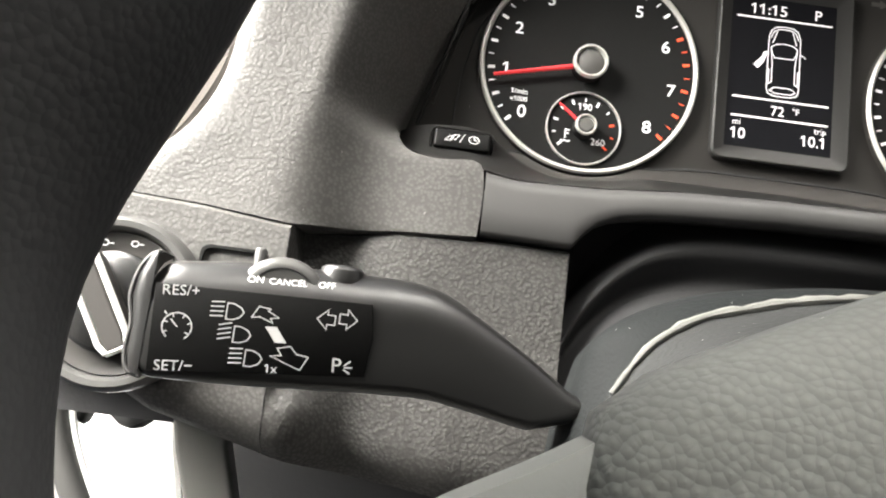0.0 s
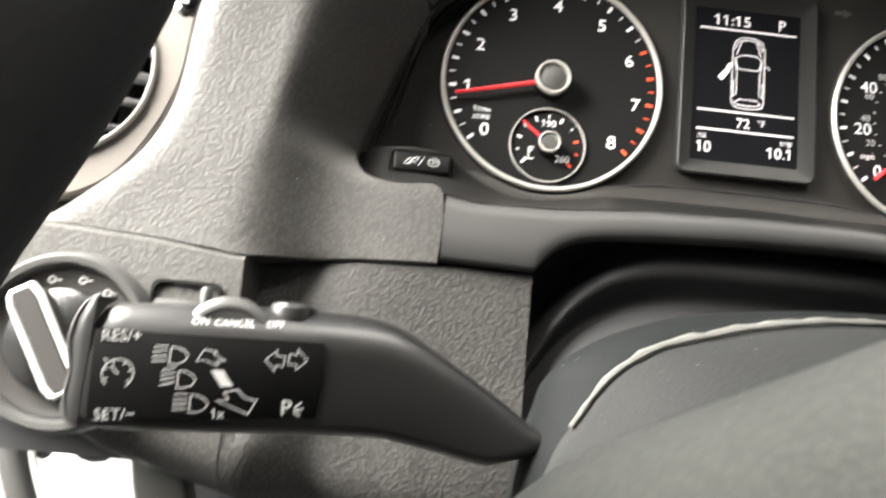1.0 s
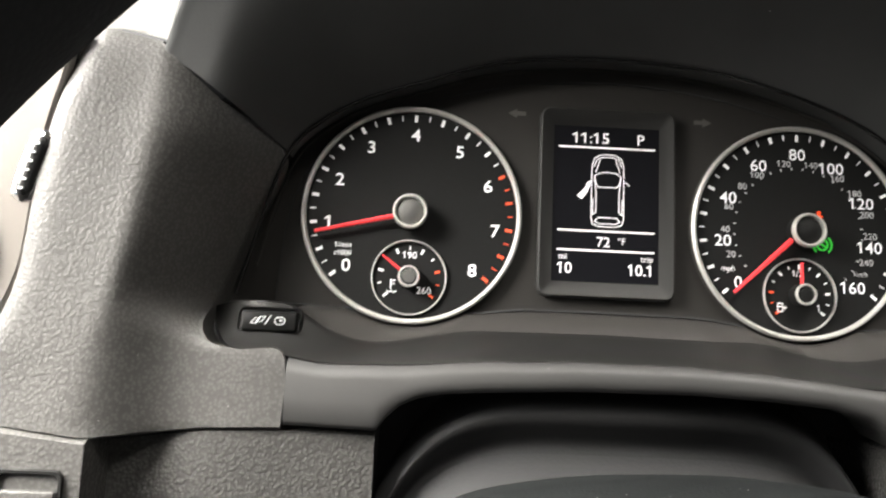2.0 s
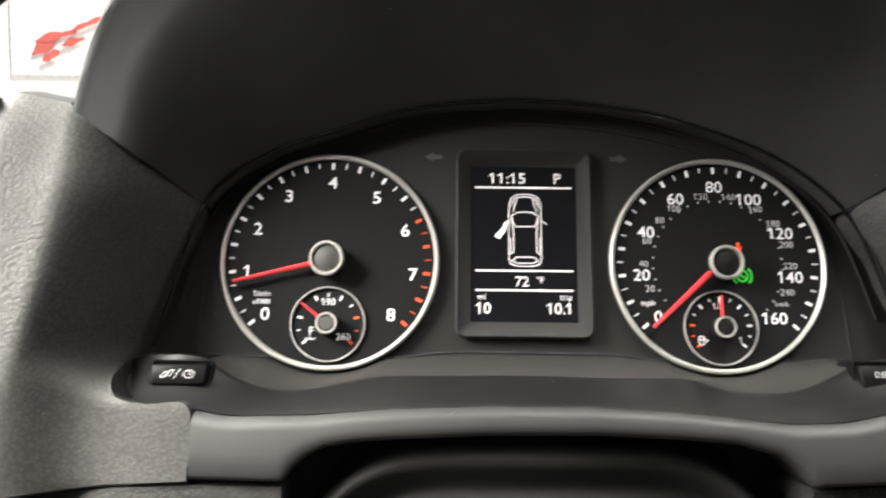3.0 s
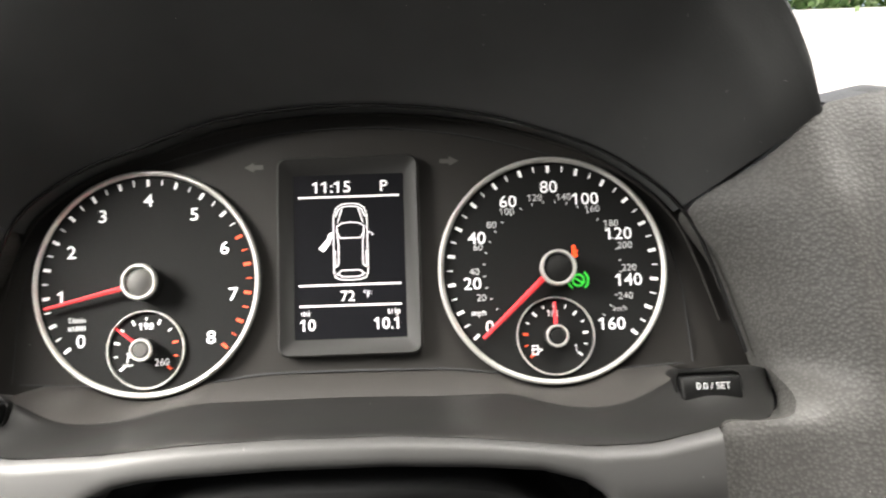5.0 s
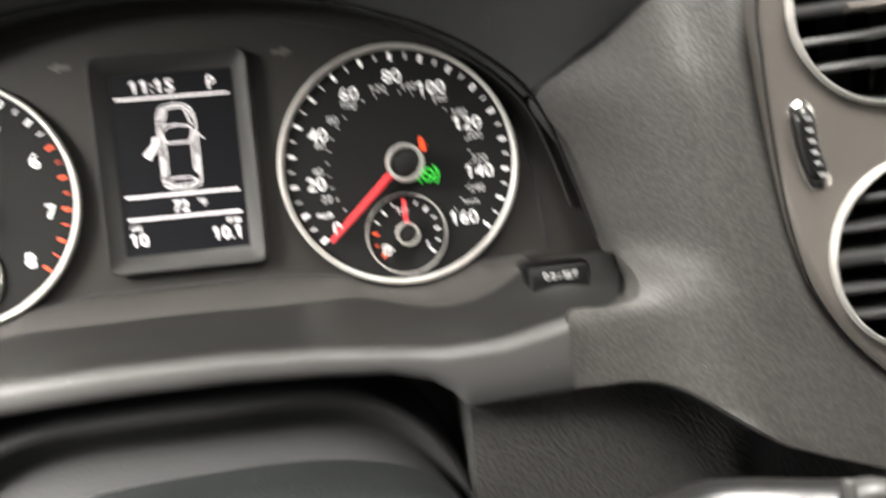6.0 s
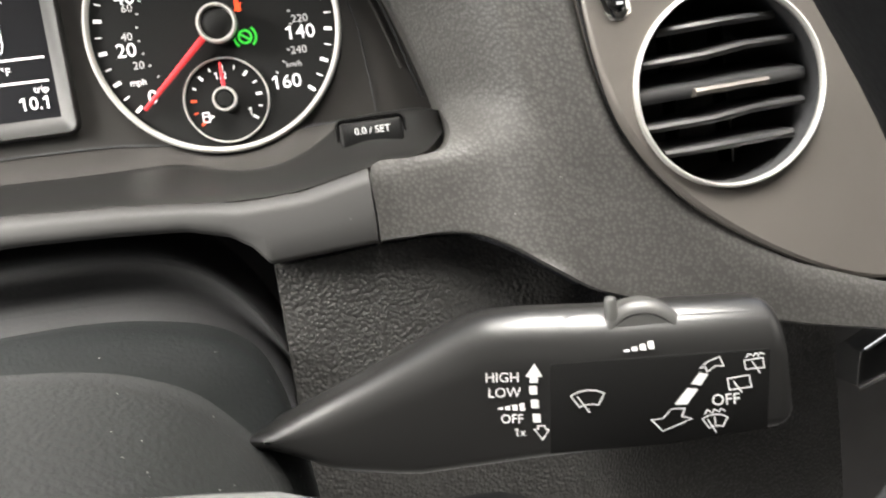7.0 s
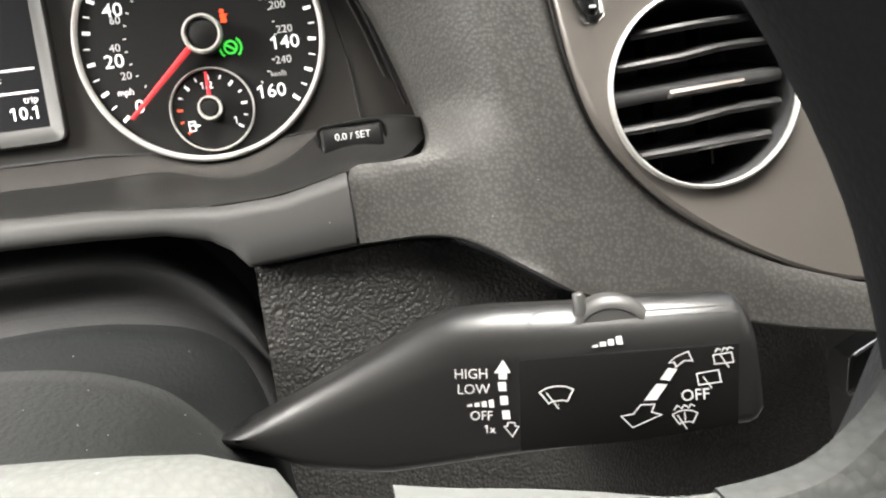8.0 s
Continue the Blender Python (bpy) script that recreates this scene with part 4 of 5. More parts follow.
def air_vent(cx, cz, y, tilt):
    """A round vent: bright ring, barrel, five slats and the centre slat's grip."""
    v = thing("air_vent", (cx, y + 0.03, cz - 0.03), "round air vent with black slats and a bright ring", "air vent", "round dashboard vents")
    part("ring", revolve([(0.0321, 0.000), (0.0322, 0.0024), (0.0327, 0.0032), (0.0333, 0.0030), (0.0337, 0.0018), (0.0337, 0.000)], (cx, y, cz), 72), "ring", v, "bright metal ring")
    part("barrel", revolve([(0.0319, 0.001), (0.0310, -0.010), (0.0290, -0.032), (0.0, -0.034)], (cx, y, cz), 48, close=False), "void", v)
    for k, off in enumerate((0.0215, 0.0122, 0.0008, -0.0090, -0.0188)):
        half = math.sqrt(0.0306**2 - off**2) - 0.0006
        c, s = math.cos(radians(tilt)), math.sin(radians(tilt))
        rows = []
        deep = 0.020 if k == 2 else 0.015
        for j in range(17):
            a = -1 + j / 8
            kink = 0.0006 * (1 if a > 0.25 else -1 if a < -0.25 else a * 4) if k in (1, 3) else 0.0
            front = -0.001 + 0.004 * a * a
            x0, z0 = a * half, off + kink
            tall = 0.0022 if k == 2 else 0.0014
            rise = 0.0085 if k == 2 else 0.0040
            sec = [(front - 0.002, 0.0), (front - 0.0016, tall * 0.7), (front - 0.0006, tall), (front + deep, rise), (front + deep, rise - 0.002), (front - 0.0010, -tall), (front - 0.0017, -tall * 0.6)]
            rows.append([(cx + x0 * c - (z0 + dz) * s, y + dy + 0.002, cz + x0 * s + (z0 + dz) * c) for dy, dz in sec])
        slat = part("slat", grid(rows, close_v=True, cap=True), "slat", v)
        if k == 2:
            part("grip", grid([[(cx + a * 0.013 * c - dz * s, y + 0.0005 + dy, cz + a * 0.013 * s + dz * c) for dy, dz in ((0.002, 0.0016), (-0.003, 0.0012), (-0.0036, 0.0), (-0.003, -0.0012), (0.002, -0.0016))] for a in (-1, -0.85, 0, 0.85, 1)], close_v=True, cap=True), "silver", slat, "silver grip strip")
    for off in (-0.010, 0.010):
        part("fin", box(cx + off - 0.0005, cx + off + 0.0005, y + 0.020, y + 0.030, cz - 0.026, cz + 0.026), "black", v)


def thumb_dial(points, y, parent):
    """The ribbed vent dial in its slot."""
    p = smooth_line([(x, y, z) for x, z in points], 25)
    d = part("dial_slot", tube(p, lambda t: 0.0046 * math.sqrt(max(0.05, 1 - (2 * t - 1) ** 12)), 12, flat=0.25), "chrome", parent, "ribbed black vent dial in a bright slot")
    part("wheel", tube([q + Vector((0, -0.0008, 0)) for q in p[2:-2]], lambda t: 0.0034 * math.sqrt(max(0.1, 1 - (2 * t - 1) ** 8)), 12, flat=0.55), "black", d)
    for k in range(5, 21, 3):
        q = p[k]
        part("mark", box(q.x - 0.0010, q.x + 0.0010, q.y - 0.0032, q.y - 0.001, q.z - 0.0004, q.z + 0.0004), "print", d)


left_trim, ly, left_holes = vent_trim(-1)
right_trim, ry, right_holes = vent_trim(1)
for x, z in left_holes:
    air_vent(x, z, ly, -4)
for x, z in right_holes:
    air_vent(x, z, ry, 2)
thumb_dial([(-0.2225, 0.0150), (-0.2262, 0.0020), (-0.2290, -0.0120)], ly - 0.0008, left_trim)
thumb_dial([(0.2175, 0.0040), (0.2192, -0.0110), (0.2230, -0.0260)], ry - 0.0008, right_trim)


# ---- control stalks ----
def stalk_y(side):
    return (lambda x, z: -0.1055 - 0.215 * (abs(x) - 0.16)) if side < 0 else (lambda x, z: -0.1168 - 0.215 * (abs(x) - 0.16))


def stalk(side, top, low, label):
    """A column stalk lofted from its root to its tip, with a flat label face."""
    Y = stalk_y(side)
    t = thing("control_stalk", (side * 0.1, -0.09, -0.15), label, "control stalk", "stalks on the steering column")
    rows = []
    xs = [0.094, 0.100, 0.106, 0.112, 0.118, 0.124, 0.130, 0.136, 0.142, 0.148, 0.154, 0.160, 0.17, 0.18, 0.19, 0.20, 0.21]
    tip = max(x for x, _ in top)
    xs = [x for x in xs if x < tip - 0.004] + [tip - 0.004, tip - 0.002, tip - 0.0008, tip]
    for x in xs:
        zt, zl, y = value_at(top, x), value_at(low, x), Y(x, 0)
        end = max(0.0, (x - (tip - 0.004)) / 0.004)
        zt, zl, y = zt - 0.0022 * end**2, zl + 0.0022 * end**2, y + 0.0016 * end**2
        deep = 0.0175
        sec = []
        root = max(0.0, min(1.0, (x - 0.108) / 0.045))
        root = root * root * (3 - 2 * root)
        r1, r2 = 0.0050 + 0.0040 * root, 0.0032
        up = min(0.0090 + 0.0055 * root, 0.48 * (zt - zl))
        for k in range(7):
            a = radians(90 * k / 6)
            sec.append((y + deep - 0.004 + 0.004 * math.cos(a), zt - 0.004 + 0.004 * math.sin(a)))
        for k in range(15):
            a = radians(90 * k / 14)
            sec.append((y + r1 - r1 * math.sin(a), zt - up + up * math.cos(a)))
        for k in range(5):
            a = radians(90 * k / 4)
            sec.append((y + r2 - r2 * math.cos(a), zl + r2 - r2 * math.sin(a)))
        for k in range(5):
            a = radians(90 * k / 4)
            sec.append((y + deep - r2 + r2 * math.sin(a), zl + r2 - r2 * math.cos(a)))
        rows.append([(side * x, yy, zz) for yy, zz in sec])
    rows.insert(0, [(side * 0.06, y + 0.02, z) for _, y, z in rows[0]])
    body = part("body", grid(rows, close_v=True, cap=True), "stalk", t)
    return t, body, Y


def bevel_y(Y, top):
    """Depth of a stalk's skin, with its rounded upper edge."""
    def at(x, z):
        over = (z - value_at(top, abs(x)) + 0.0145) / 0.0145
        return Y(x, z) + (0.0090 * (1 - math.sqrt(max(0.0, 1 - over * over))) if over > 0 else 0.0)
    return at


def lever_wheel(cx, line, Y, parent):
    """The thumb wheel let into the stalk's upper edge, with its nib."""
    top = value_at(line, abs(cx))
    R = 0.0130
    y, cz = Y(cx, 0) + 0.0058, top + 0.0018 - R
    axis = (-0.215 if cx > 0 else 0.215, -1, 0)
    w = part("thumb_wheel", revolve([(0.0, 0.0030), (R - 0.0034, 0.0030), (R - 0.0032, 0.0036), (R - 0.0022, 0.0036), (R - 0.0003, 0.0022), (R, 0.0016), (R, -0.0040), (R - 0.0008, -0.0048), (0.0, -0.0048)], (cx, y, cz), 64, axis, close=False), "wheel", parent, "rotary thumb wheel in the upper edge of the stalk")
    part("wheel_face", revolve([(0.0, 0.0034), (R - 0.0035, 0.0034), (R - 0.0035, 0.0030)], (cx, y, cz), 48, axis, close=False), "wheel", w)
    x = cx - 0.0074
    part("nib", grid([[(x + r * math.cos(radians(a)), y - 0.0006 + r * math.sin(radians(a)), top + z) for a in range(0, 360, 24)] for r, z in ((0.0017, -0.0026), (0.0017, 0.0028), (0.0014, 0.0034), (0.0008, 0.0037))], close_v=True, cap=True), "wheel", w)


def outline_arrow(points, Y, parent, name="arrow_mark"):
    part(name, strokes([points + points[:1]], 0.0003, 0.0003, Y), "print", parent)


LEFT_TOP = [(0.094, -0.1432), (0.0999, -0.1405), (0.1116, -0.1328), (0.1207, -0.1272), (0.1298, -0.1220), (0.1387, -0.1168), (0.1456, -0.1147), (0.1553, -0.1141), (0.1647, -0.1143), (0.1948, -0.1152), (0.2150, -0.1180), (0.2185, -0.1190)]
left_stalk, body, LY = stalk(-1, LEFT_TOP, [(0.094, -0.1482), (0.1128, -0.1531), (0.1265, -0.1500), (0.1431, -0.1472), (0.1587, -0.1475), (0.1781, -0.1485), (0.1952, -0.1494), (0.2185, -0.1497)], "black cruise control and headlamp stalk with white symbols")
panel = part("label_panel", grid([[(x, LY(x, 0) - d, z) for x, z in [(-0.2163 + g, -0.1252 - g), (-0.1602 - g, -0.1231 - g), (-0.1590 - g, -0.1330), (-0.1602 - g, -0.1431 + g), (-0.2150 + g, -0.1477 + g)]] for d, g in ((-0.001, 0.0), (0.0003, 0.0), (0.0005, 0.0004))], close_v=True, cap=True), "face", left_stalk, "flat black label panel")
LP = lambda x, z: LY(x, z) - 0.0005
part("text", letters("RES/+", -0.2143, -0.1280, 0.0028, E4, LP, "LEFT", 5), "print", panel)
part("text", letters("SET/−", -0.2132, -0.1475, 0.0028, E4, LP, "LEFT", 5), "print", panel)
part("text", letters("1x", -0.1862, -0.1450, 0.0024, E4, LP, "LEFT", 5), "print", panel)
TOPY = bevel_y(LY, LEFT_TOP)
part("text", letters("ON", -0.1944, -0.1217, 0.0020, 0.0007, TOPY, "LEFT", 5), "print", left_stalk)
part("text", letters("CANCEL", -0.1888, -0.1214, 0.0019, 0.0007, TOPY, "LEFT", 4), "print", left_stalk)
part("text", letters("OFF", -0.1758, -0.1205, 0.0019, 0.0007, TOPY, "LEFT", 4), "print", left_stalk)
cruise = [[(-0.2093 + 0.0036 * math.cos(radians(a)), -0.1358 + 0.0036 * math.sin(radians(a))) for a in range(-50, 231, 14)]]
cruise += [[(-0.2093 + r * math.cos(radians(a)), -0.1358 + r * math.sin(radians(a))) for r in (0.0027, 0.0036)] for a in (-30, 20, 65, 115, 160, 210)]
cruise += [[(-0.2093, -0.1358), (-0.2110, -0.1341)], [(-0.2122, -0.1328), (-0.2128, -0.1322)]]
part("cruise_symbol", strokes(cruise, 0.00032, E4, LP), "print", panel)
for x, z, slope in ((-0.1975, -0.1304, 0.0), (-0.1949, -0.1362, -0.18), (-0.1912, -0.1420, 0.0)):
    lines = [[(x - 0.0042, z + 0.0019 - 0.00125 * k + 0.0004), (x - 0.0012, z + 0.0019 - 0.00125 * k + 0.0004 - slope * 0.003 + 0.0003)] for k in range(4)]
    lines.append([(x - 0.0003, z - 0.0018), (x - 0.0003, z + 0.0024), (x + 0.0014, z + 0.0024), (x + 0.0032, z + 0.0016), (x + 0.0040, z + 0.0004), (x + 0.0032, z - 0.0010), (x + 0.0014, z - 0.0018), (x - 0.0003, z - 0.0018)])
    part("headlamp_symbol", strokes(lines, 0.0003, E4, LP), "print", panel)
outline_arrow([(-0.1899, -0.1278), (-0.1914, -0.1309), (-0.1893, -0.1305), (-0.1859, -0.1318), (-0.1866, -0.1306), (-0.1845, -0.1302), (-0.1874, -0.1287), (-0.1869, -0.1281)], LP, panel)
part("bar_mark", shapes([[(-0.1876, -0.1329), (-0.1847, -0.1326), (-0.1816, -0.1366), (-0.1846, -0.1368)]], E4, LP), "print", panel)
outline_arrow([(-0.1837, -0.1382), (-0.1804, -0.1373), (-0.1786, -0.1392), (-0.1755, -0.1396), (-0.1772, -0.1433), (-0.1853, -0.1404), (-0.1824, -0.1400)], LP, panel)
for s, x in ((-1, -0.1721), (1, -0.1664)):
    z = -0.1289 if s < 0 else -0.1282
    outline_arrow([(x + s * 0.0025, z), (x - s * 0.0002, z + 0.0027), (x - s * 0.0002, z + 0.0013), (x - s * 0.0023, z + 0.0013), (x - s * 0.0023, z - 0.0013), (x - s * 0.0002, z - 0.0013), (x - s * 0.0002, z - 0.0027)], LP, panel)
part("parking_symbol", merged(letters("P", -0.1692, -0.1428, 0.0040, E4, LP, "LEFT", 4), strokes([[(-0.1657, -0.1406), (-0.1643, -0.1394)], [(-0.1656, -0.1412), (-0.1637, -0.1410)], [(-0.1657, -0.1418), (-0.1643, -0.1426)]], 0.0004, E4, LP)), "print", panel)
lever_wheel(-0.1857, LEFT_TOP, LY, left_stalk)
part("end_button", grid([[(-0.1706 + r * 0.0064 * math.cos(radians(a)), LY(-0.1706, 0) + 0.0085 + r * 0.0056 * math.sin(radians(a)), -0.1149 + h) for a in range(0, 360, 20)] for r, h in ((1.0, -0.0030), (1.0, 0.0004), (0.94, 0.0013), (0.80, 0.0019), (0.45, 0.0022))], close_v=True, cap=True), "stalk", left_stalk, "low rounded button on the upper edge")
CAP = [(0.0, -0.1165), (0.0030, -0.1185), (0.0052, -0.1230), (0.0060, -0.1290), (0.0046, -0.1360), (0.0050, -0.1430), (0.0036, -0.1482), (0.0, -0.1495)]
part("end_cap", grid([[(-0.2172 - u * k, LY(-0.2185, 0) + 0.0012 + dy, z) for u, z in CAP] for k, dy in ((0.0, -0.0004), (0.3, -0.0003), (0.6, 0.0001), (0.85, 0.0012), (1.0, 0.0032), (1.0, 0.0145))]), "stalk", left_stalk, "curved end cap")
part("cap_edge", tube(smooth_line([(-0.2170 - u * 1.02, LY(-0.2185, 0) + 0.0030, z) for u, z in CAP], 40), 0.0007, 8), "satin", left_stalk, "pale edge of the end cap")

RIGHT_TOP = [(0.094, -0.1315), (0.1029, -0.1281), (0.1230, -0.1201), (0.1425, -0.1115), (0.1520, -0.1072), (0.1595, -0.1057), (0.1654, -0.1055), (0.1895, -0.1076), (0.2092, -0.1084), (0.2290, -0.1096), (0.2334, -0.1102)]
right_stalk, body, RY = stalk(1, RIGHT_TOP, [(0.094, -0.1360), (0.1015, -0.1384), (0.1130, -0.1440), (0.1339, -0.1475), (0.1690, -0.1460), (0.1852, -0.1457), (0.2083, -0.1449), (0.2334, -0.1438)], "black wiper stalk with white symbols and a thumb wheel")
panel = part("label_panel", grid([[(x, RY(x, 0) - d, z) for x, z in [(0.1730 + g, -0.1199 - g), (0.2037, -0.1209 - g), (0.2282 - g, -0.1221 - g), (0.2258 - g, -0.1432 + g), (0.2011, -0.1448 + g), (0.1702 + g, -0.1443 + g)]] for d, g in ((-0.001, 0.0), (0.0003, 0.0), (0.0005, 0.0004))], close_v=True, cap=True), "face", right_stalk, "flat black label panel")
RP = lambda x, z: RY(x, z) - 0.0005
for text, x, z, size in (("HIGH", 0.1645, -0.1236, 0.0028), ("LOW", 0.1644, -0.1278, 0.0028), ("OFF", 0.1642, -0.1350, 0.0026), ("1x", 0.1644, -0.1386, 0.0023)):
    part("text", letters(text, x, z, size, E4, RY, "RIGHT", -6, 0.95), "print", right_stalk)
part("interval_bars", shapes([[(0.1580 + 0.0019 * k, -0.1306 - 0.0003 * k), (0.1593 + 0.0019 * k, -0.1307 - 0.0003 * k), (0.1593 + 0.0019 * k, -0.1300 + 0.0002 * k), (0.1580 + 0.0019 * k, -0.1301 + 0.0002 * k)] for k in range(4)], E4, RY), "print", right_stalk)
part("arrow_mark", shapes([[(0.1689, -0.1190), (0.1661, -0.1224), (0.1673, -0.1225), (0.1671, -0.1242), (0.1692, -0.1244), (0.1694, -0.1227), (0.1706, -0.1229)]], E4, RY), "print", right_stalk)
for z in (-0.1262, -0.1300, -0.1340):
    part("bar_mark", shapes([[(0.1668, z + 0.0013), (0.1688, z + 0.0011), (0.1687, z - 0.0013), (0.1667, z - 0.0011)]], E4, RY), "print", right_stalk)
outline_arrow([(0.1678, -0.1362), (0.1678, -0.1371), (0.1668, -0.1371), (0.1686, -0.1401), (0.1706, -0.1375), (0.1697, -0.1374), (0.1697, -0.1364)], RY, right_stalk)
fan = [[(0.1770, -0.1288), (0.1790, -0.1279), (0.1814, -0.1276), (0.1838, -0.1280), (0.1857, -0.1290), (0.1838, -0.1320), (0.1826, -0.1316), (0.1800, -0.1316), (0.1790, -0.1321), (0.1770, -0.1288)], [(0.1788, -0.1292), (0.1813, -0.1337)]]
part("wiper_symbol", strokes(fan, 0.00036, E4, RP), "print", panel)
outline_arrow([(0.2154, -0.1225), (0.2162, -0.1251), (0.2142, -0.1248), (0.2120, -0.1262), (0.2117, -0.1249), (0.2103, -0.1250), (0.2121, -0.1236)], RP, panel)
part("bar_mark", shapes([[(0.2100, -0.1262), (0.2122, -0.1268), (0.2100, -0.1296), (0.2076, -0.1290)]], E4, RP), "print", panel)
part("bar_mark", shapes([[(0.2066, -0.1300), (0.2093, -0.1305), (0.2062, -0.1343), (0.2030, -0.1341)]], E4, RP), "print", panel)
outline_arrow([(0.2021, -0.1352), (0.2056, -0.1354), (0.2046, -0.1374), (0.2070, -0.1384), (0.1994, -0.1410), (0.1969, -0.1377), (0.2000, -0.1374)], RP, panel)
rear_wash = [[(0.2227, -0.1252), (0.2273, -0.1250), (0.2275, -0.1276), (0.2229, -0.1276), (0.2227, -0.1252)], [(0.2246, -0.1256), (0.2262, -0.1288)]] + [[(x, -0.1244), (x + 0.0006, -0.1236), (x + 0.0014, -0.1240)] for x in (0.2233, 0.2250, 0.2262)]
part("rear_wash_symbol", strokes([[(x - 0.0014, z + 0.0010) for x, z in line] for line in rear_wash], 0.0003, E4, RP), "print", panel)
rear_wipe = [[(0.2182, -0.1290), (0.2236, -0.1286), (0.2239, -0.1318), (0.2184, -0.1320), (0.2182, -0.1290)], [(0.2197, -0.1300), (0.2214, -0.1330)]]
part("rear_wiper_symbol", strokes([[(x - 0.0014, z + 0.0004) for x, z in line] for line in rear_wipe], 0.0003, E4, RP), "print", panel)
part("text", letters("OFF", 0.2158, -0.1355, 0.0031, E4, RP, "CENTER", -2, 0.95), "print", panel)
wash = [[(x * 0.72 + 0.0822, z * 0.8 - 0.0357) for x, z in fan[0]], [(x * 0.72 + 0.0822, z * 0.8 - 0.0357) for x, z in fan[1]]]
wash += [[(x, -0.1374), (x + 0.0007, -0.1364), (x + 0.0015, -0.1370)] for x in (0.2103, 0.2121, 0.2138)] + [[(0.2127, -0.1385), (0.2127, -0.1404)]]
part("wash_symbol", strokes(wash, 0.0003, E4, RP), "print", panel)
TOPR = bevel_y(RY, RIGHT_TOP)
part("interval_bars", shapes([[(0.1919 + 0.0021 * k, -0.1186), (0.1934 + 0.0021 * k, -0.1187), (0.1934 + 0.0021 * k, -0.1180 + 0.0005 * k), (0.1919 + 0.0021 * k, -0.1181 + 0.0005 * k)] for k in range(4)], 0.0007, TOPR), "print", right_stalk)
part("seam", strokes([[(0.1900 + 0.002 * k, value_at(RIGHT_TOP, 0.1900 + 0.002 * k) - 0.0030) for k in range(20)]], 0.0004, 0.0001, TOPR), "void", right_stalk)
lever_wheel(0.1986, RIGHT_TOP, RY, right_stalk)
part("seam", strokes([[(x, value_at(RIGHT_TOP, x) - 0.0046) for x in (0.1990, 0.2040, 0.2100, 0.2160, 0.2220, 0.2270, 0.2300)]], 0.0003, 0.0001, TOPR), "void", right_stalk)
part("thumb_rest", strokes([[(0.1838 + 0.0064 * math.cos(radians(a)), value_at(RIGHT_TOP, 0.1838) - 0.0034 + 0.0024 * math.sin(radians(a))) for a in range(60, 361, 15)]], 0.0003, 0.0003, TOPR), "void", right_stalk)


# ---- steering column cover ----
shroud = thing("column_cover", (0, -0.1, -0.2), "dusty dark grey steering column cover", "column cover")


# the edge at which the cover's upper shell turns down towards the wheel
COVER_EDGE = [(-0.0990, -0.160), (-0.0940, -0.1460), (-0.0890, -0.1380), (-0.0835, -0.1293), (-0.0775, -0.1225), (-0.0660, -0.1150), (-0.0510, -0.1102), (-0.0375, -0.1065), (-0.0150, -0.1028), (0.0100, -0.1018), (0.0330, -0.1040), (0.0480, -0.1060), (0.0625, -0.1098), (0.0770, -0.1170), (0.0880, -0.1285), (0.0940, -0.1370), (0.0985, -0.148), (0.1010, -0.162)]
cover_edge = smooth_line([(x, -0.098, z) for x, z in COVER_EDGE], 81)


def shroud_mesh():
    prof = [(-0.104, -0.175), (-0.101, -0.150), (-0.0968, -0.1350), (-0.0930, -0.1235), (-0.0811, -0.1140), (-0.0651, -0.1068), (-0.0486, -0.1025), (-0.0200, -0.0985), (0.0100, -0.0970), (0.0370, -0.0968), (0.0586, -0.0990), (0.0790, -0.1040), (0.0920, -0.1130), (0.0985, -0.1270), (0.1010, -0.1380), (0.104, -0.155), (0.106, -0.175)]
    outer = smooth_line([(x, 0, z) for x, z in prof], 81)
    upper = []
    for y, part_way, s in ((-0.050, 0.0, 0.965), (-0.070, 0.0, 0.985), (-0.082, 0.0, 0.998), (-0.088, 0.12, 1.0), (-0.092, 0.36, 1.0), (-0.0955, 0.68, 1.0), (-0.0975, 0.92, 1.0), (-0.098, 1.0, 1.0)):
        upper.append([Vector((p.x * s, y, p.z - 0.002 * (1 - s) * 50)).lerp(Vector((e.x, y, e.z)), part_way) for p, e in zip(outer, cover_edge)])
    front = []
    for y, s, drop in ((-0.098, 1.0, 0.0), (-0.0995, 0.988, 0.0012), (-0.104, 0.980, 0.0022), (-0.122, 0.965, 0.0050), (-0.150, 0.930, 0.0150), (-0.190, 0.880, 0.0310)):
        front.append([(e.x * s, y, -0.175 + (e.z + 0.175) * (1 - drop / 0.073)) for e in cover_edge])
    return grid(upper), grid(front)


shell, collar = shroud_mesh()
part("upper_shell", shell, "shroud", shroud)
part("worn_edge", tube([p + Vector((0, -0.0008, 0.0002)) for p in cover_edge[7:48]], lambda u: 0.0013 * math.sin(math.pi * min(1.0, 0.15 + 0.84 * u)) * (1 + 0.22 * math.sin(61 * u) + 0.18 * math.sin(143 * u + 1)) + 0.0002, 8), "worn", shroud, "pale worn edge of the cover")
part("collar", collar, "collar", shroud, "dusty face towards the steering wheel")


# ---- steering wheel ----
WC = Vector((0.004, -0.236, -0.120))
WT = Matrix.Rotation(radians(-5), 3, "X") @ Matrix.Rotation(radians(-8.3), 3, "Y")


def on_wheel(u, v, n):
    """A point of the wheel: right and up in its plane, n towards the driver."""
    return WC + WT @ Vector((u, -n, v))


wheel = thing("steering_wheel", WC, "black leather steering wheel with a grey airbag cover", "steering wheel")
RC = Vector((0.0145, -0.2432, -0.1432))


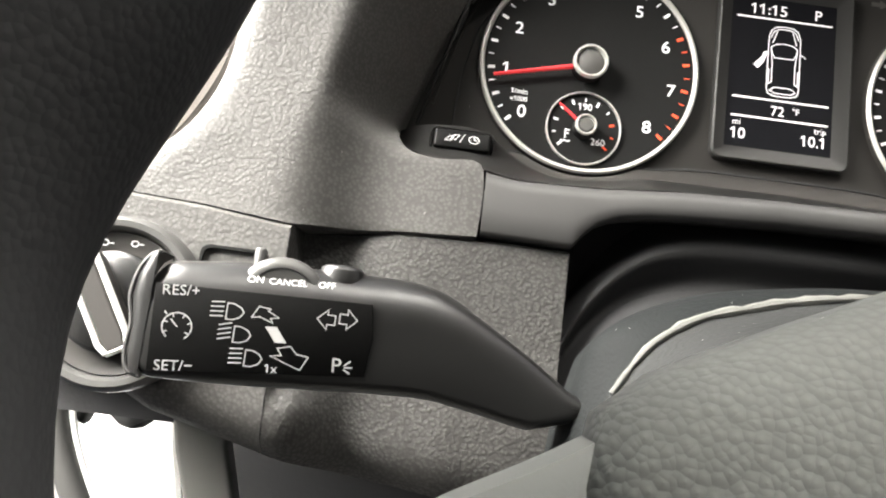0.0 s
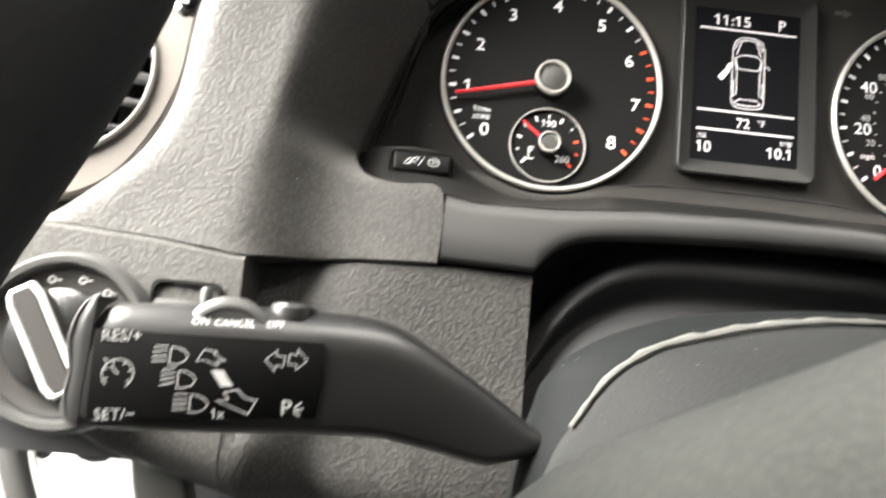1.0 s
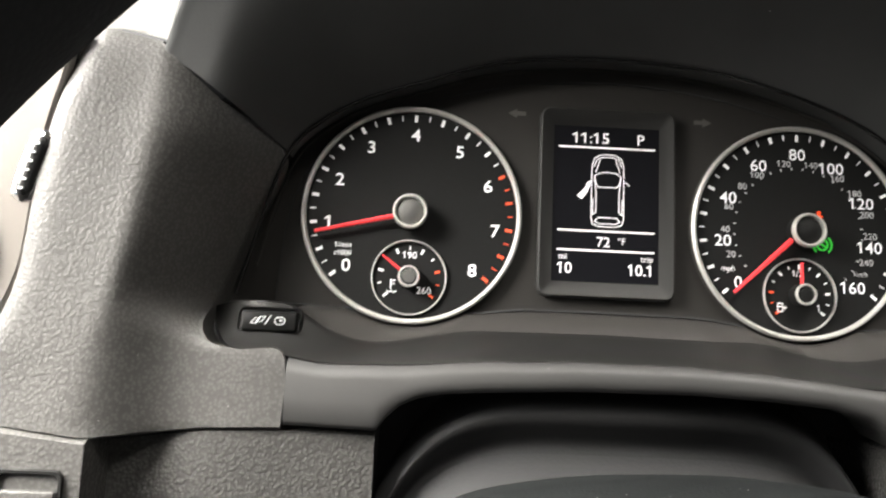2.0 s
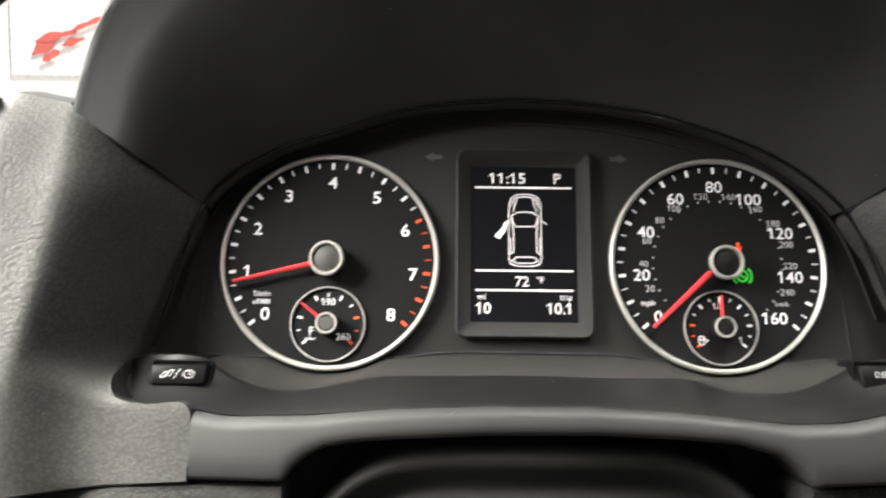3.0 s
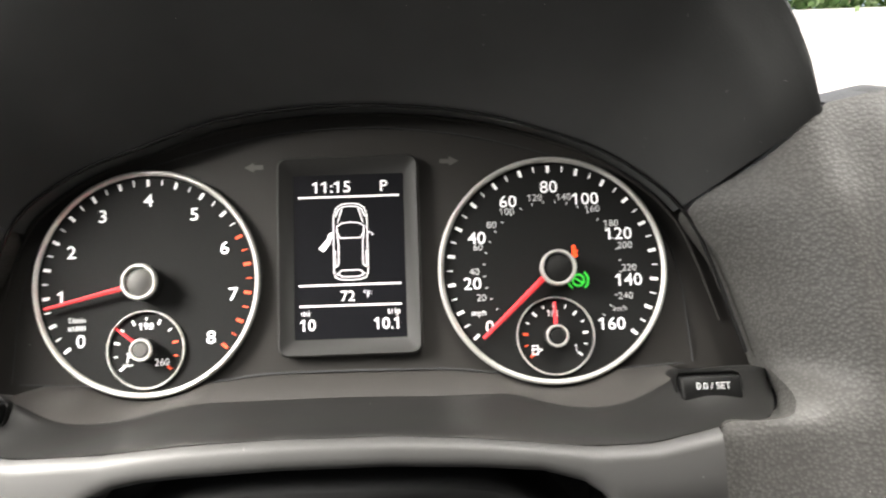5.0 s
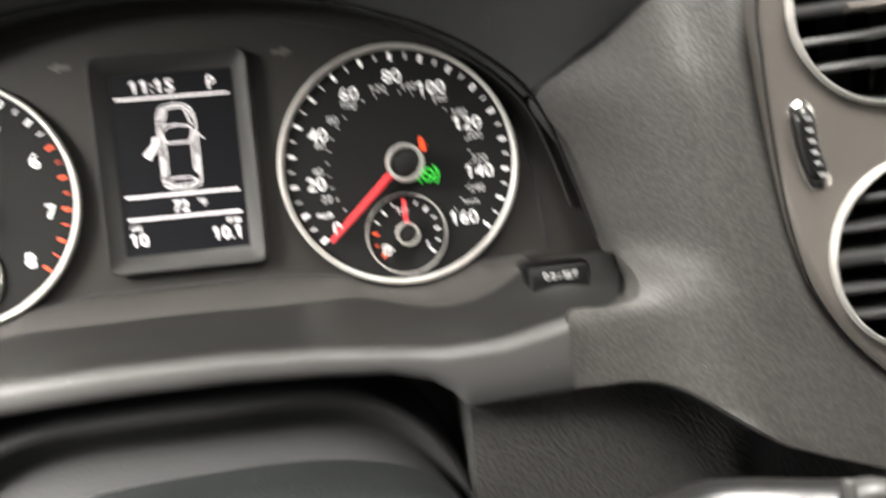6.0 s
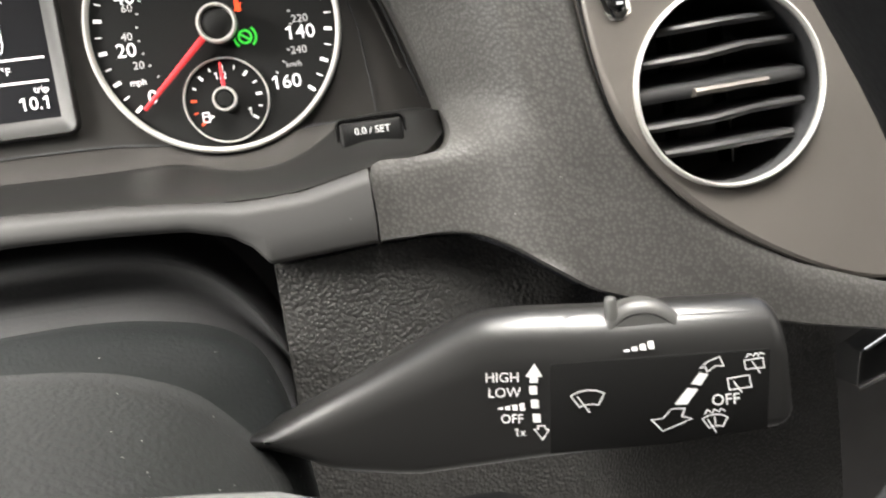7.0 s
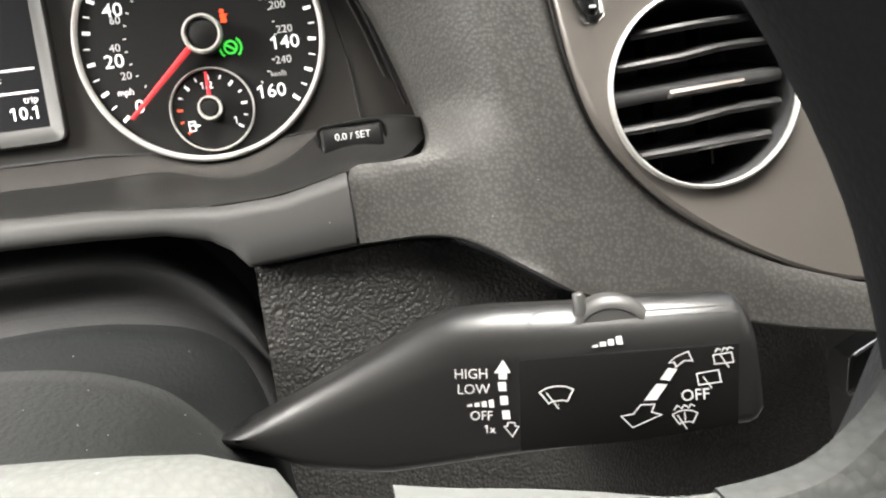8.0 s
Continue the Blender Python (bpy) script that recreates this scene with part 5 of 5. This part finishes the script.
# (angle from the top, thickness) of the rim's two halves
RIM_LEFT = [(0.0, 0.0153), (0.70, 0.0168), (0.95, 0.0208), (1.25, 0.0212), (1.42, 0.0224), (1.50, 0.0226), (1.55, 0.0207), (1.60, 0.0178), (1.66, 0.0156), (1.72, 0.0152), (1.80, 0.0190), (1.95, 0.0235), (2.30, 0.0180), (3.3, 0.0150)]
RIM_RIGHT = [(0.0, 0.0153), (0.70, 0.0168), (0.95, 0.0206), (1.055, 0.0213), (1.105, 0.0226), (1.155, 0.0238), (1.205, 0.0262), (1.30, 0.0285), (1.50, 0.0270), (1.80, 0.0220), (2.30, 0.0180), (3.3, 0.0150)]


def on_rim(a, b):
    """A point of the rim: a round the wheel from its top, b round the tube; the grips at ten and two are thicker, and the wheel is turned a little."""
    a %= 2 * math.pi
    grip, half = (a - 0.145, RIM_RIGHT) if a < math.pi else (2 * math.pi - a + 0.145, RIM_LEFT)
    r = sum(value_at(half, grip + d) for d in (-0.06, -0.03, 0.0, 0.03, 0.06)) / 5
    u = 0.213 + r * math.cos(b)
    return RC + Matrix.Rotation(radians(-4.8), 3, "X") @ Vector((u * math.sin(a), -r * 1.1 * math.sin(b), u * math.cos(a)))


part("rim", grid([[on_rim(2 * math.pi * k / 240, 2 * math.pi * j / 24) for j in range(24)] for k in range(240)], close_u=True, close_v=True), "rim", wheel, "black leather rim")


def cover_mesh():
    half = [(0.0, 0.0310), (0.050, 0.0255), (0.095, 0.0140), (0.114, 0.0088), (0.1255, 0.0044), (0.1300, -0.0020), (0.1308, -0.0160), (0.1260, -0.0480), (0.100, -0.082), (0.050, -0.097), (0.0, -0.100)]
    right = smooth_line([(u, v, 0) for u, v in half], 41)
    loop = [(p.x, p.y) for p in right] + [(-p.x, p.y) for p in reversed(right[1:-1])]
    rows = []
    for n, s in ((-0.040, 0.78), (-0.015, 0.965), (-0.006, 0.992), (-0.001, 0.985), (0.003, 0.955), (0.006, 0.88), (0.0085, 0.70), (0.0095, 0.45), (0.010, 0.2), (0.010, 0.001)):
        rows.append([on_wheel(u * s - 0.006, (v + 0.035) * s - 0.035 + 0.015 * u - 0.0015, n) for u, v in loop])
    return grid(rows, close_v=True)


part("airbag_cover", cover_mesh(), "pad", wheel, "grey grained airbag cover")


SPOKE_TOP = smooth_line([(0.1330, -0.0024, 0), (0.1397, -0.0051, 0), (0.1480, -0.0080, 0), (0.1562, -0.0112, 0), (0.1650, -0.0148, 0), (0.1726, -0.0163, 0), (0.1818, -0.0165, 0), (0.1888, -0.0140, 0), (0.1931, -0.0114, 0), (0.1980, -0.0070, 0), (0.2060, 0.0020, 0)], 49)


def spoke_mesh(s, points, grow=0.0):
    rows = []
    for p in points:
        u, v = p.x, p.y + grow
        sec = [(-0.022, v - 0.013), (-0.006, v - 0.001), (-0.002 + grow, v - 0.002), (-0.001 + grow, v - 0.006), (-0.001 + grow, -0.050), (-0.004, -0.054), (-0.022, -0.056)]
        rows.append([on_wheel(s * u, vv, n) for n, vv in sec])
    return grid(rows, close_v=True, cap=True)


for s in (-1, 1):
    arm = part("spoke", spoke_mesh(s, SPOKE_TOP[:24]), "spoke", wheel, "satin grey spoke")
    part("spoke_root", spoke_mesh(s, SPOKE_TOP[23:], 0.0006), "root", arm, "leather-covered end of the spoke")


part("hub", grid([[on_wheel(u, v, n) for u, v in ((-0.138, -0.022), (0.138, -0.022), (0.138, -0.080), (-0.138, -0.080))] for n in (-0.022, -0.040)], close_v=True, cap=True), "void", wheel, "dark hub behind the airbag cover")
part("shaft", tube([WC + Vector((0, 0.02, -0.03)), WC + Vector((0, 0.12, -0.035)), WC + Vector((0, 0.26, -0.035))], 0.022, 16, up=(0, 0, 1)), "void", wheel, "steering shaft inside the column cover")


# ---- light switch ----
switch = thing("light_switch", (-0.249, -0.055, -0.157), "rotary headlamp switch with a bright-edged grip", "light switch")
SC = (-0.2485, -0.0575, -0.1300)
part("bezel_ring", revolve([(0.0240, 0.0), (0.0244, 0.0046), (0.0256, 0.0064), (0.0276, 0.0066), (0.0290, 0.0048), (0.0296, 0.0)], SC, 56), "wheel", switch, "satin grey ring")
part("plate", revolve([(0.0, 0.0020), (0.0200, 0.0024), (0.0238, 0.0036), (0.0242, 0.0)], SC, 56, close=False), "panel", switch)
knob = part("knob", revolve([(0.0, 0.0085), (0.0150, 0.0085), (0.0168, 0.0070), (0.0172, 0.002)], SC, 48, close=False), "black", switch)


def on_knob(along, across, height):
    """A point of the grip: along it from its upper end, across it and out of the dashboard."""
    return (SC[0] + along * 0.515 + across * 0.857, SC[1] - height, SC[2] - along * 0.857 + across * 0.515)


grip = part("grip", grid([[on_knob(a * 0.0168, w * (1 - 0.25 * max(0.0, abs(a) - 0.8) / 0.2), h) for w, h in ((-0.0050, 0.007), (-0.0044, 0.0165), (-0.0030, 0.0178), (0.0030, 0.0178), (0.0044, 0.0165), (0.0050, 0.007))] for a in (-1, -0.9, -0.8, -0.4, 0, 0.4, 0.8, 0.9, 1)], close_v=True, cap=True), "panel", knob, "dark grip bar")
for w in (-1, 1):
    part("grip_edge", tube([on_knob(a * 0.0172, w * 0.0047 * (1 - 0.25 * max(0.0, abs(a) - 0.8) / 0.2), 0.0168) for a in (-1, -0.9, -0.8, -0.4, 0, 0.4, 0.8, 0.9, 1)], 0.0011, 8), "bright", grip, "bright edge of the grip")
for a in (-1, 1):
    part("grip_end", tube([on_knob(a * 0.0174, w * 0.0036, 0.0166) for w in (-1, -0.5, 0, 0.5, 1)], 0.0010, 8), "bright", grip, "bright end of the grip")
for a in (55, 80, 108):
    x, z = SC[0] + 0.0207 * math.cos(radians(a)), SC[2] + 0.0207 * math.sin(radians(a))
    part("symbol", strokes([[(x + 0.0012 * math.cos(radians(b)), z + 0.0010 * math.sin(radians(b))) for b in range(0, 361, 40)], [(x + 0.0018, z), (x + 0.0028, z)]], 0.0004, 0.0004, flat_at(SC[1] - 0.0030)), "print", switch)
hook = thing("bonnet_hook", (-0.215, -0.0575, -0.125), "small square grey catch in a slot", "catch")
part("frame", grid([[(x, y, z) for x, z in rounded(-0.2235 - g, -0.2010 + g, -0.128 - g, -0.1065 + g, 0.003, 3)] for y, g in ((-0.0570, 0.0006), (-0.0590, 0.0002), (-0.0590, -0.0008), (-0.0560, -0.0010))], close_v=True), "black", hook)
part("tab", box(-0.2220, -0.2025, -0.0600, -0.056, -0.127, -0.113), "dash", hook, bevel=0.001)


# ---- the cabin's shell and the outside (world metres) ----
def slab(name, x0, x1, y0, y1, z0, z1, mat, label, category, kind="structure"):
    bm = bmesh.new()
    bmesh.ops.create_cube(bm, size=1)
    for v in bm.verts:
        v.co = ((x0 + x1) / 2 + v.co.x * (x1 - x0), (y0 + y1) / 2 + v.co.y * (y1 - y0), (z0 + z1) / 2 + v.co.z * (z1 - z0))
    me = bpy.data.meshes.new(name)
    bm.to_mesh(me)
    bm.free()
    me.materials.append(M[mat])
    return tagged(new(name, me), label, category, kind=kind)


slab("floor", -0.62, 1.2, -1.9, 0.10, 0.30, 0.36, "shell", "grey carpeted cabin floor", "floor")
slab("ceiling", -0.62, 1.24, -1.9, -0.12, 1.62, 1.66, "shell", "grey woven roof lining", "ceiling")
slab("wall_back", -0.62, 1.2, -1.95, -1.9, 0.30, 1.66, "shell", "plain rear wall of the cabin", "wall")
slab("wall_right", 1.2, 1.24, -1.9, 0.40, 0.30, 1.66, "shell", "plain right door lining", "wall")
slab("wall_rear_left", -0.66, -0.62, -1.9, -0.50, 0.30, 1.66, "shell", "plain rear left side lining", "wall")
slab("sill_left", -0.66, -0.62, -0.50, 0.55, 0.30, 0.42, "shell", "door sill", "sill")
slab("bulkhead", -0.19, 1.2, 0.42, 0.46, 0.30, 0.98, "void", "dark bulkhead under the windscreen", "wall")

slab("ground", -3000, 3000, -3000, 3000, -0.2, 0.0, "ground", "pale sunlit concrete yard", "ground")


def yard_wall(x0, x1, y, z1, label):
    ob = slab("boundary_wall", x0, x1, y, y + 0.25, 0.0, z1, "white", label, "wall")
    return ob


yard_wall(-9.5, -2.0, 8.0, 4.2, "white painted building wall in the sun")
yard_wall(3.6, 11.0, 9.0, 2.45, "low white yard wall in the sun")


def sign_board():
    """A white board with red strokes, too blurred to read."""
    t = tagged(new("sign_board"), "white board with red strokes on a wall", "sign")
    t.location = (-3.91, 7.985, 2.59)
    for layer, (x0, z0, x1, z1, w) in enumerate(((-0.42, -0.20, -0.10, 0.02, 0.11), (-0.38, -0.06, 0.06, 0.05, 0.07), (-0.10, -0.10, 0.14, -0.02, 0.06), (0.02, 0.06, 0.36, 0.20, 0.05), (-0.30, -0.26, -0.12, -0.16, 0.07))):
        d = Vector((x1 - x0, z1 - z0))
        n = Vector((-d.y, d.x)).normalized() * w
        bm = bmesh.new()
        side = [(k / 8, math.sin(math.pi * (0.08 + 0.84 * k / 8)) * (0.75 + 0.25 * math.sin(9 * k / 8 + 20 * x0))) for k in range(9)]
        pts = [(x0 + d.x * u + n.x * h, z0 + d.y * u + n.y * h) for u, h in side] + [(x0 + d.x * u - n.x * h * 0.6, z0 + d.y * u - n.y * h * 0.6) for u, h in reversed(side)]
        bm.faces.new([bm.verts.new((x, -0.030 - 0.005 * layer, z)) for x, z in pts])
        me = bpy.data.meshes.new("red_stroke")
        bm.to_mesh(me)
        bm.free()
        me.materials.append(M["red"])
        new("red_stroke", me).parent = t
    bm = bmesh.new()
    bmesh.ops.create_cube(bm, size=1)
    for v in bm.verts:
        v.co = (v.co.x * 1.5 + 0.1, v.co.y * 0.02, v.co.z * 0.8)
    me = bpy.data.meshes.new("board")
    bm.to_mesh(me)
    bm.free()
    me.materials.append(M["white"])
    new("board", me).parent = t


sign_board()


def tree(x, y, height, seed):
    rnd = random.Random(seed)
    t = tagged(new("tree"), "leafy green tree behind the white wall", "tree", "trees behind the wall")
    t.location = (x, y, 0)
    trunk = [Vector((0.1 * math.sin(k), 0.08 * math.cos(2 * k), height * 0.62 * k / 6)) for k in range(7)]
    limbs = [tube(trunk, lambda u: 0.16 - 0.11 * u, 8, up=(0, 1, 0))]
    tips = []
    for k in range(9):
        start = trunk[2 + k % 5]
        a = 2.4 * k
        end = start + Vector((math.cos(a) * rnd.uniform(0.9, 1.6), math.sin(a) * rnd.uniform(0.9, 1.6), rnd.uniform(0.5, 1.7)))
        limbs.append(tube([start, start.lerp(end, 0.5) + Vector((0, 0, 0.15)), end], lambda u: 0.06 - 0.045 * u, 6, up=(0.3, 1, 0)))
        tips += [end, start.lerp(end, 0.6)]
    tips.append(trunk[-1] + Vector((0, 0, 0.6)))
    wood = merged(*limbs)
    leaves = bmesh.new()
    for k in range(5200):
        c = rnd.choice(tips) + Vector((rnd.gauss(0, 0.38), rnd.gauss(0, 0.38), rnd.gauss(0, 0.32)))
        n = Vector((rnd.gauss(0, 1), rnd.gauss(0, 1), rnd.gauss(0.6, 1))).normalized()
        u = n.orthogonal().normalized() * rnd.uniform(0.05, 0.09)
        w = n.cross(u) * 0.55
        leaves.faces.new([leaves.verts.new(c + d) for d in (u, w, -u, -w)])
    for name, bm, mat in (("trunk", wood, "bark"), ("crown", leaves, "leaf")):
        me = bpy.data.meshes.new(name)
        bm.to_mesh(me)
        bm.free()
        me.materials.append(M[mat])
        new(name, me).parent = t


tree(5.4, 11.0, 4.6, 1)
tree(7.6, 11.6, 5.2, 2)
tree(9.6, 11.2, 4.8, 3)


# ---- door opening beside the dashboard ----
seal = thing("door_seal", (-0.28, 0.0, -0.25), "grey rubber seal of the open driver's door", "door seal")
SEAL = smooth_line([(-0.3060, 0.02, -0.110), (-0.3020, 0.02, -0.1450), (-0.2985, 0.02, -0.1650), (-0.2930, 0.02, -0.1850), (-0.2830, 0.02, -0.2060), (-0.2700, 0.02, -0.2250), (-0.2500, 0.02, -0.2480)], 40)
part("seal_tube", tube(SEAL, 0.0058, 12, up=(0, 1, 0)), "wheel", seal)
part("seal_lip", tube([p + Vector((0.0064, 0.0010, 0.0016)) for p in SEAL], 0.0016, 8, up=(0, 1, 0)), "pillar", seal, "pale lip of the seal")
pillar = thing("door_pillar", (-0.27, 0.07, -0.25), "white painted door pillar behind the seal", "door pillar")
part("pillar_face", grid([[(x, 0.060 + 1.2 * (x + 0.262) ** 2 - 0.004 * math.sin(60 * z), z) for x in (-0.300, -0.290, -0.280, -0.270, -0.262, -0.254, -0.246, -0.238, -0.230)] for z in (-0.12, -0.14, -0.16, -0.18, -0.19, -0.20, -0.21, -0.22, -0.24, -0.27)]), "pillar", pillar, "white painted sheet metal")
part("pillar_fold", tube(smooth_line([(-0.258, 0.052, -0.165), (-0.253, 0.050, -0.185), (-0.248, 0.050, -0.205), (-0.243, 0.050, -0.235)], 20), 0.0034, 8, up=(0, 1, 0)), "pillar", pillar)
part("hinge_cover", grid([[(x, 0.030 - h, z) for x, z in [(cx + r * ex * math.cos(radians(a)), cz + r * ez * math.sin(radians(a))) for a in range(0, 360, 30)]] for cx, cz, ex, ez, r, h in ((-0.2870, -0.1690, 0.0048, 0.0125, 1.0, 0.0), (-0.2868, -0.1690, 0.0046, 0.0122, 0.9, 0.006), (-0.2866, -0.1690, 0.0046, 0.0120, 0.5, 0.009))], close_v=True, cap=True), "boot", pillar, "black hinge cover")
part("bolt_cover", grid([[(x, 0.030 - h, z) for x, z in [(cx + r * ex * math.cos(radians(a)), cz + r * ez * math.sin(radians(a))) for a in range(0, 360, 30)]] for cx, cz, ex, ez, r, h in ((-0.2665, -0.1725, 0.0105, 0.0085, 1.0, 0.0), (-0.2665, -0.1722, 0.0100, 0.0080, 0.85, 0.006), (-0.2665, -0.1720, 0.0100, 0.0080, 0.45, 0.008))], close_v=True, cap=True), "boot", pillar, "black cover over the hinge bolt")


# ---- centre console ----
console = thing("console_trim", (0.33, -0.02, -0.2), "gloss black centre console trim with a bright outline", "console trim")
part("panel", plate([(0.3250, -0.1640), (0.3600, -0.1490), (0.4200, -0.1400), (0.4200, -0.2200), (0.3600, -0.1750), (0.3222, -0.1785), (0.3235, -0.1700)], -0.030, -0.015), "black", console, bevel=0.0010)
part("upper_edge", tube([(0.3262, -0.0308, -0.1632), (0.3600, -0.0308, -0.1484), (0.4200, -0.0308, -0.1394)], 0.0008, 8), "chrome", console, "thin bright edge")
part("lower_edge", tube([(0.3222, -0.0308, -0.1790), (0.3380, -0.0308, -0.1750), (0.3600, -0.0308, -0.1740)], 0.0008, 8), "chrome", console, "thin bright edge")
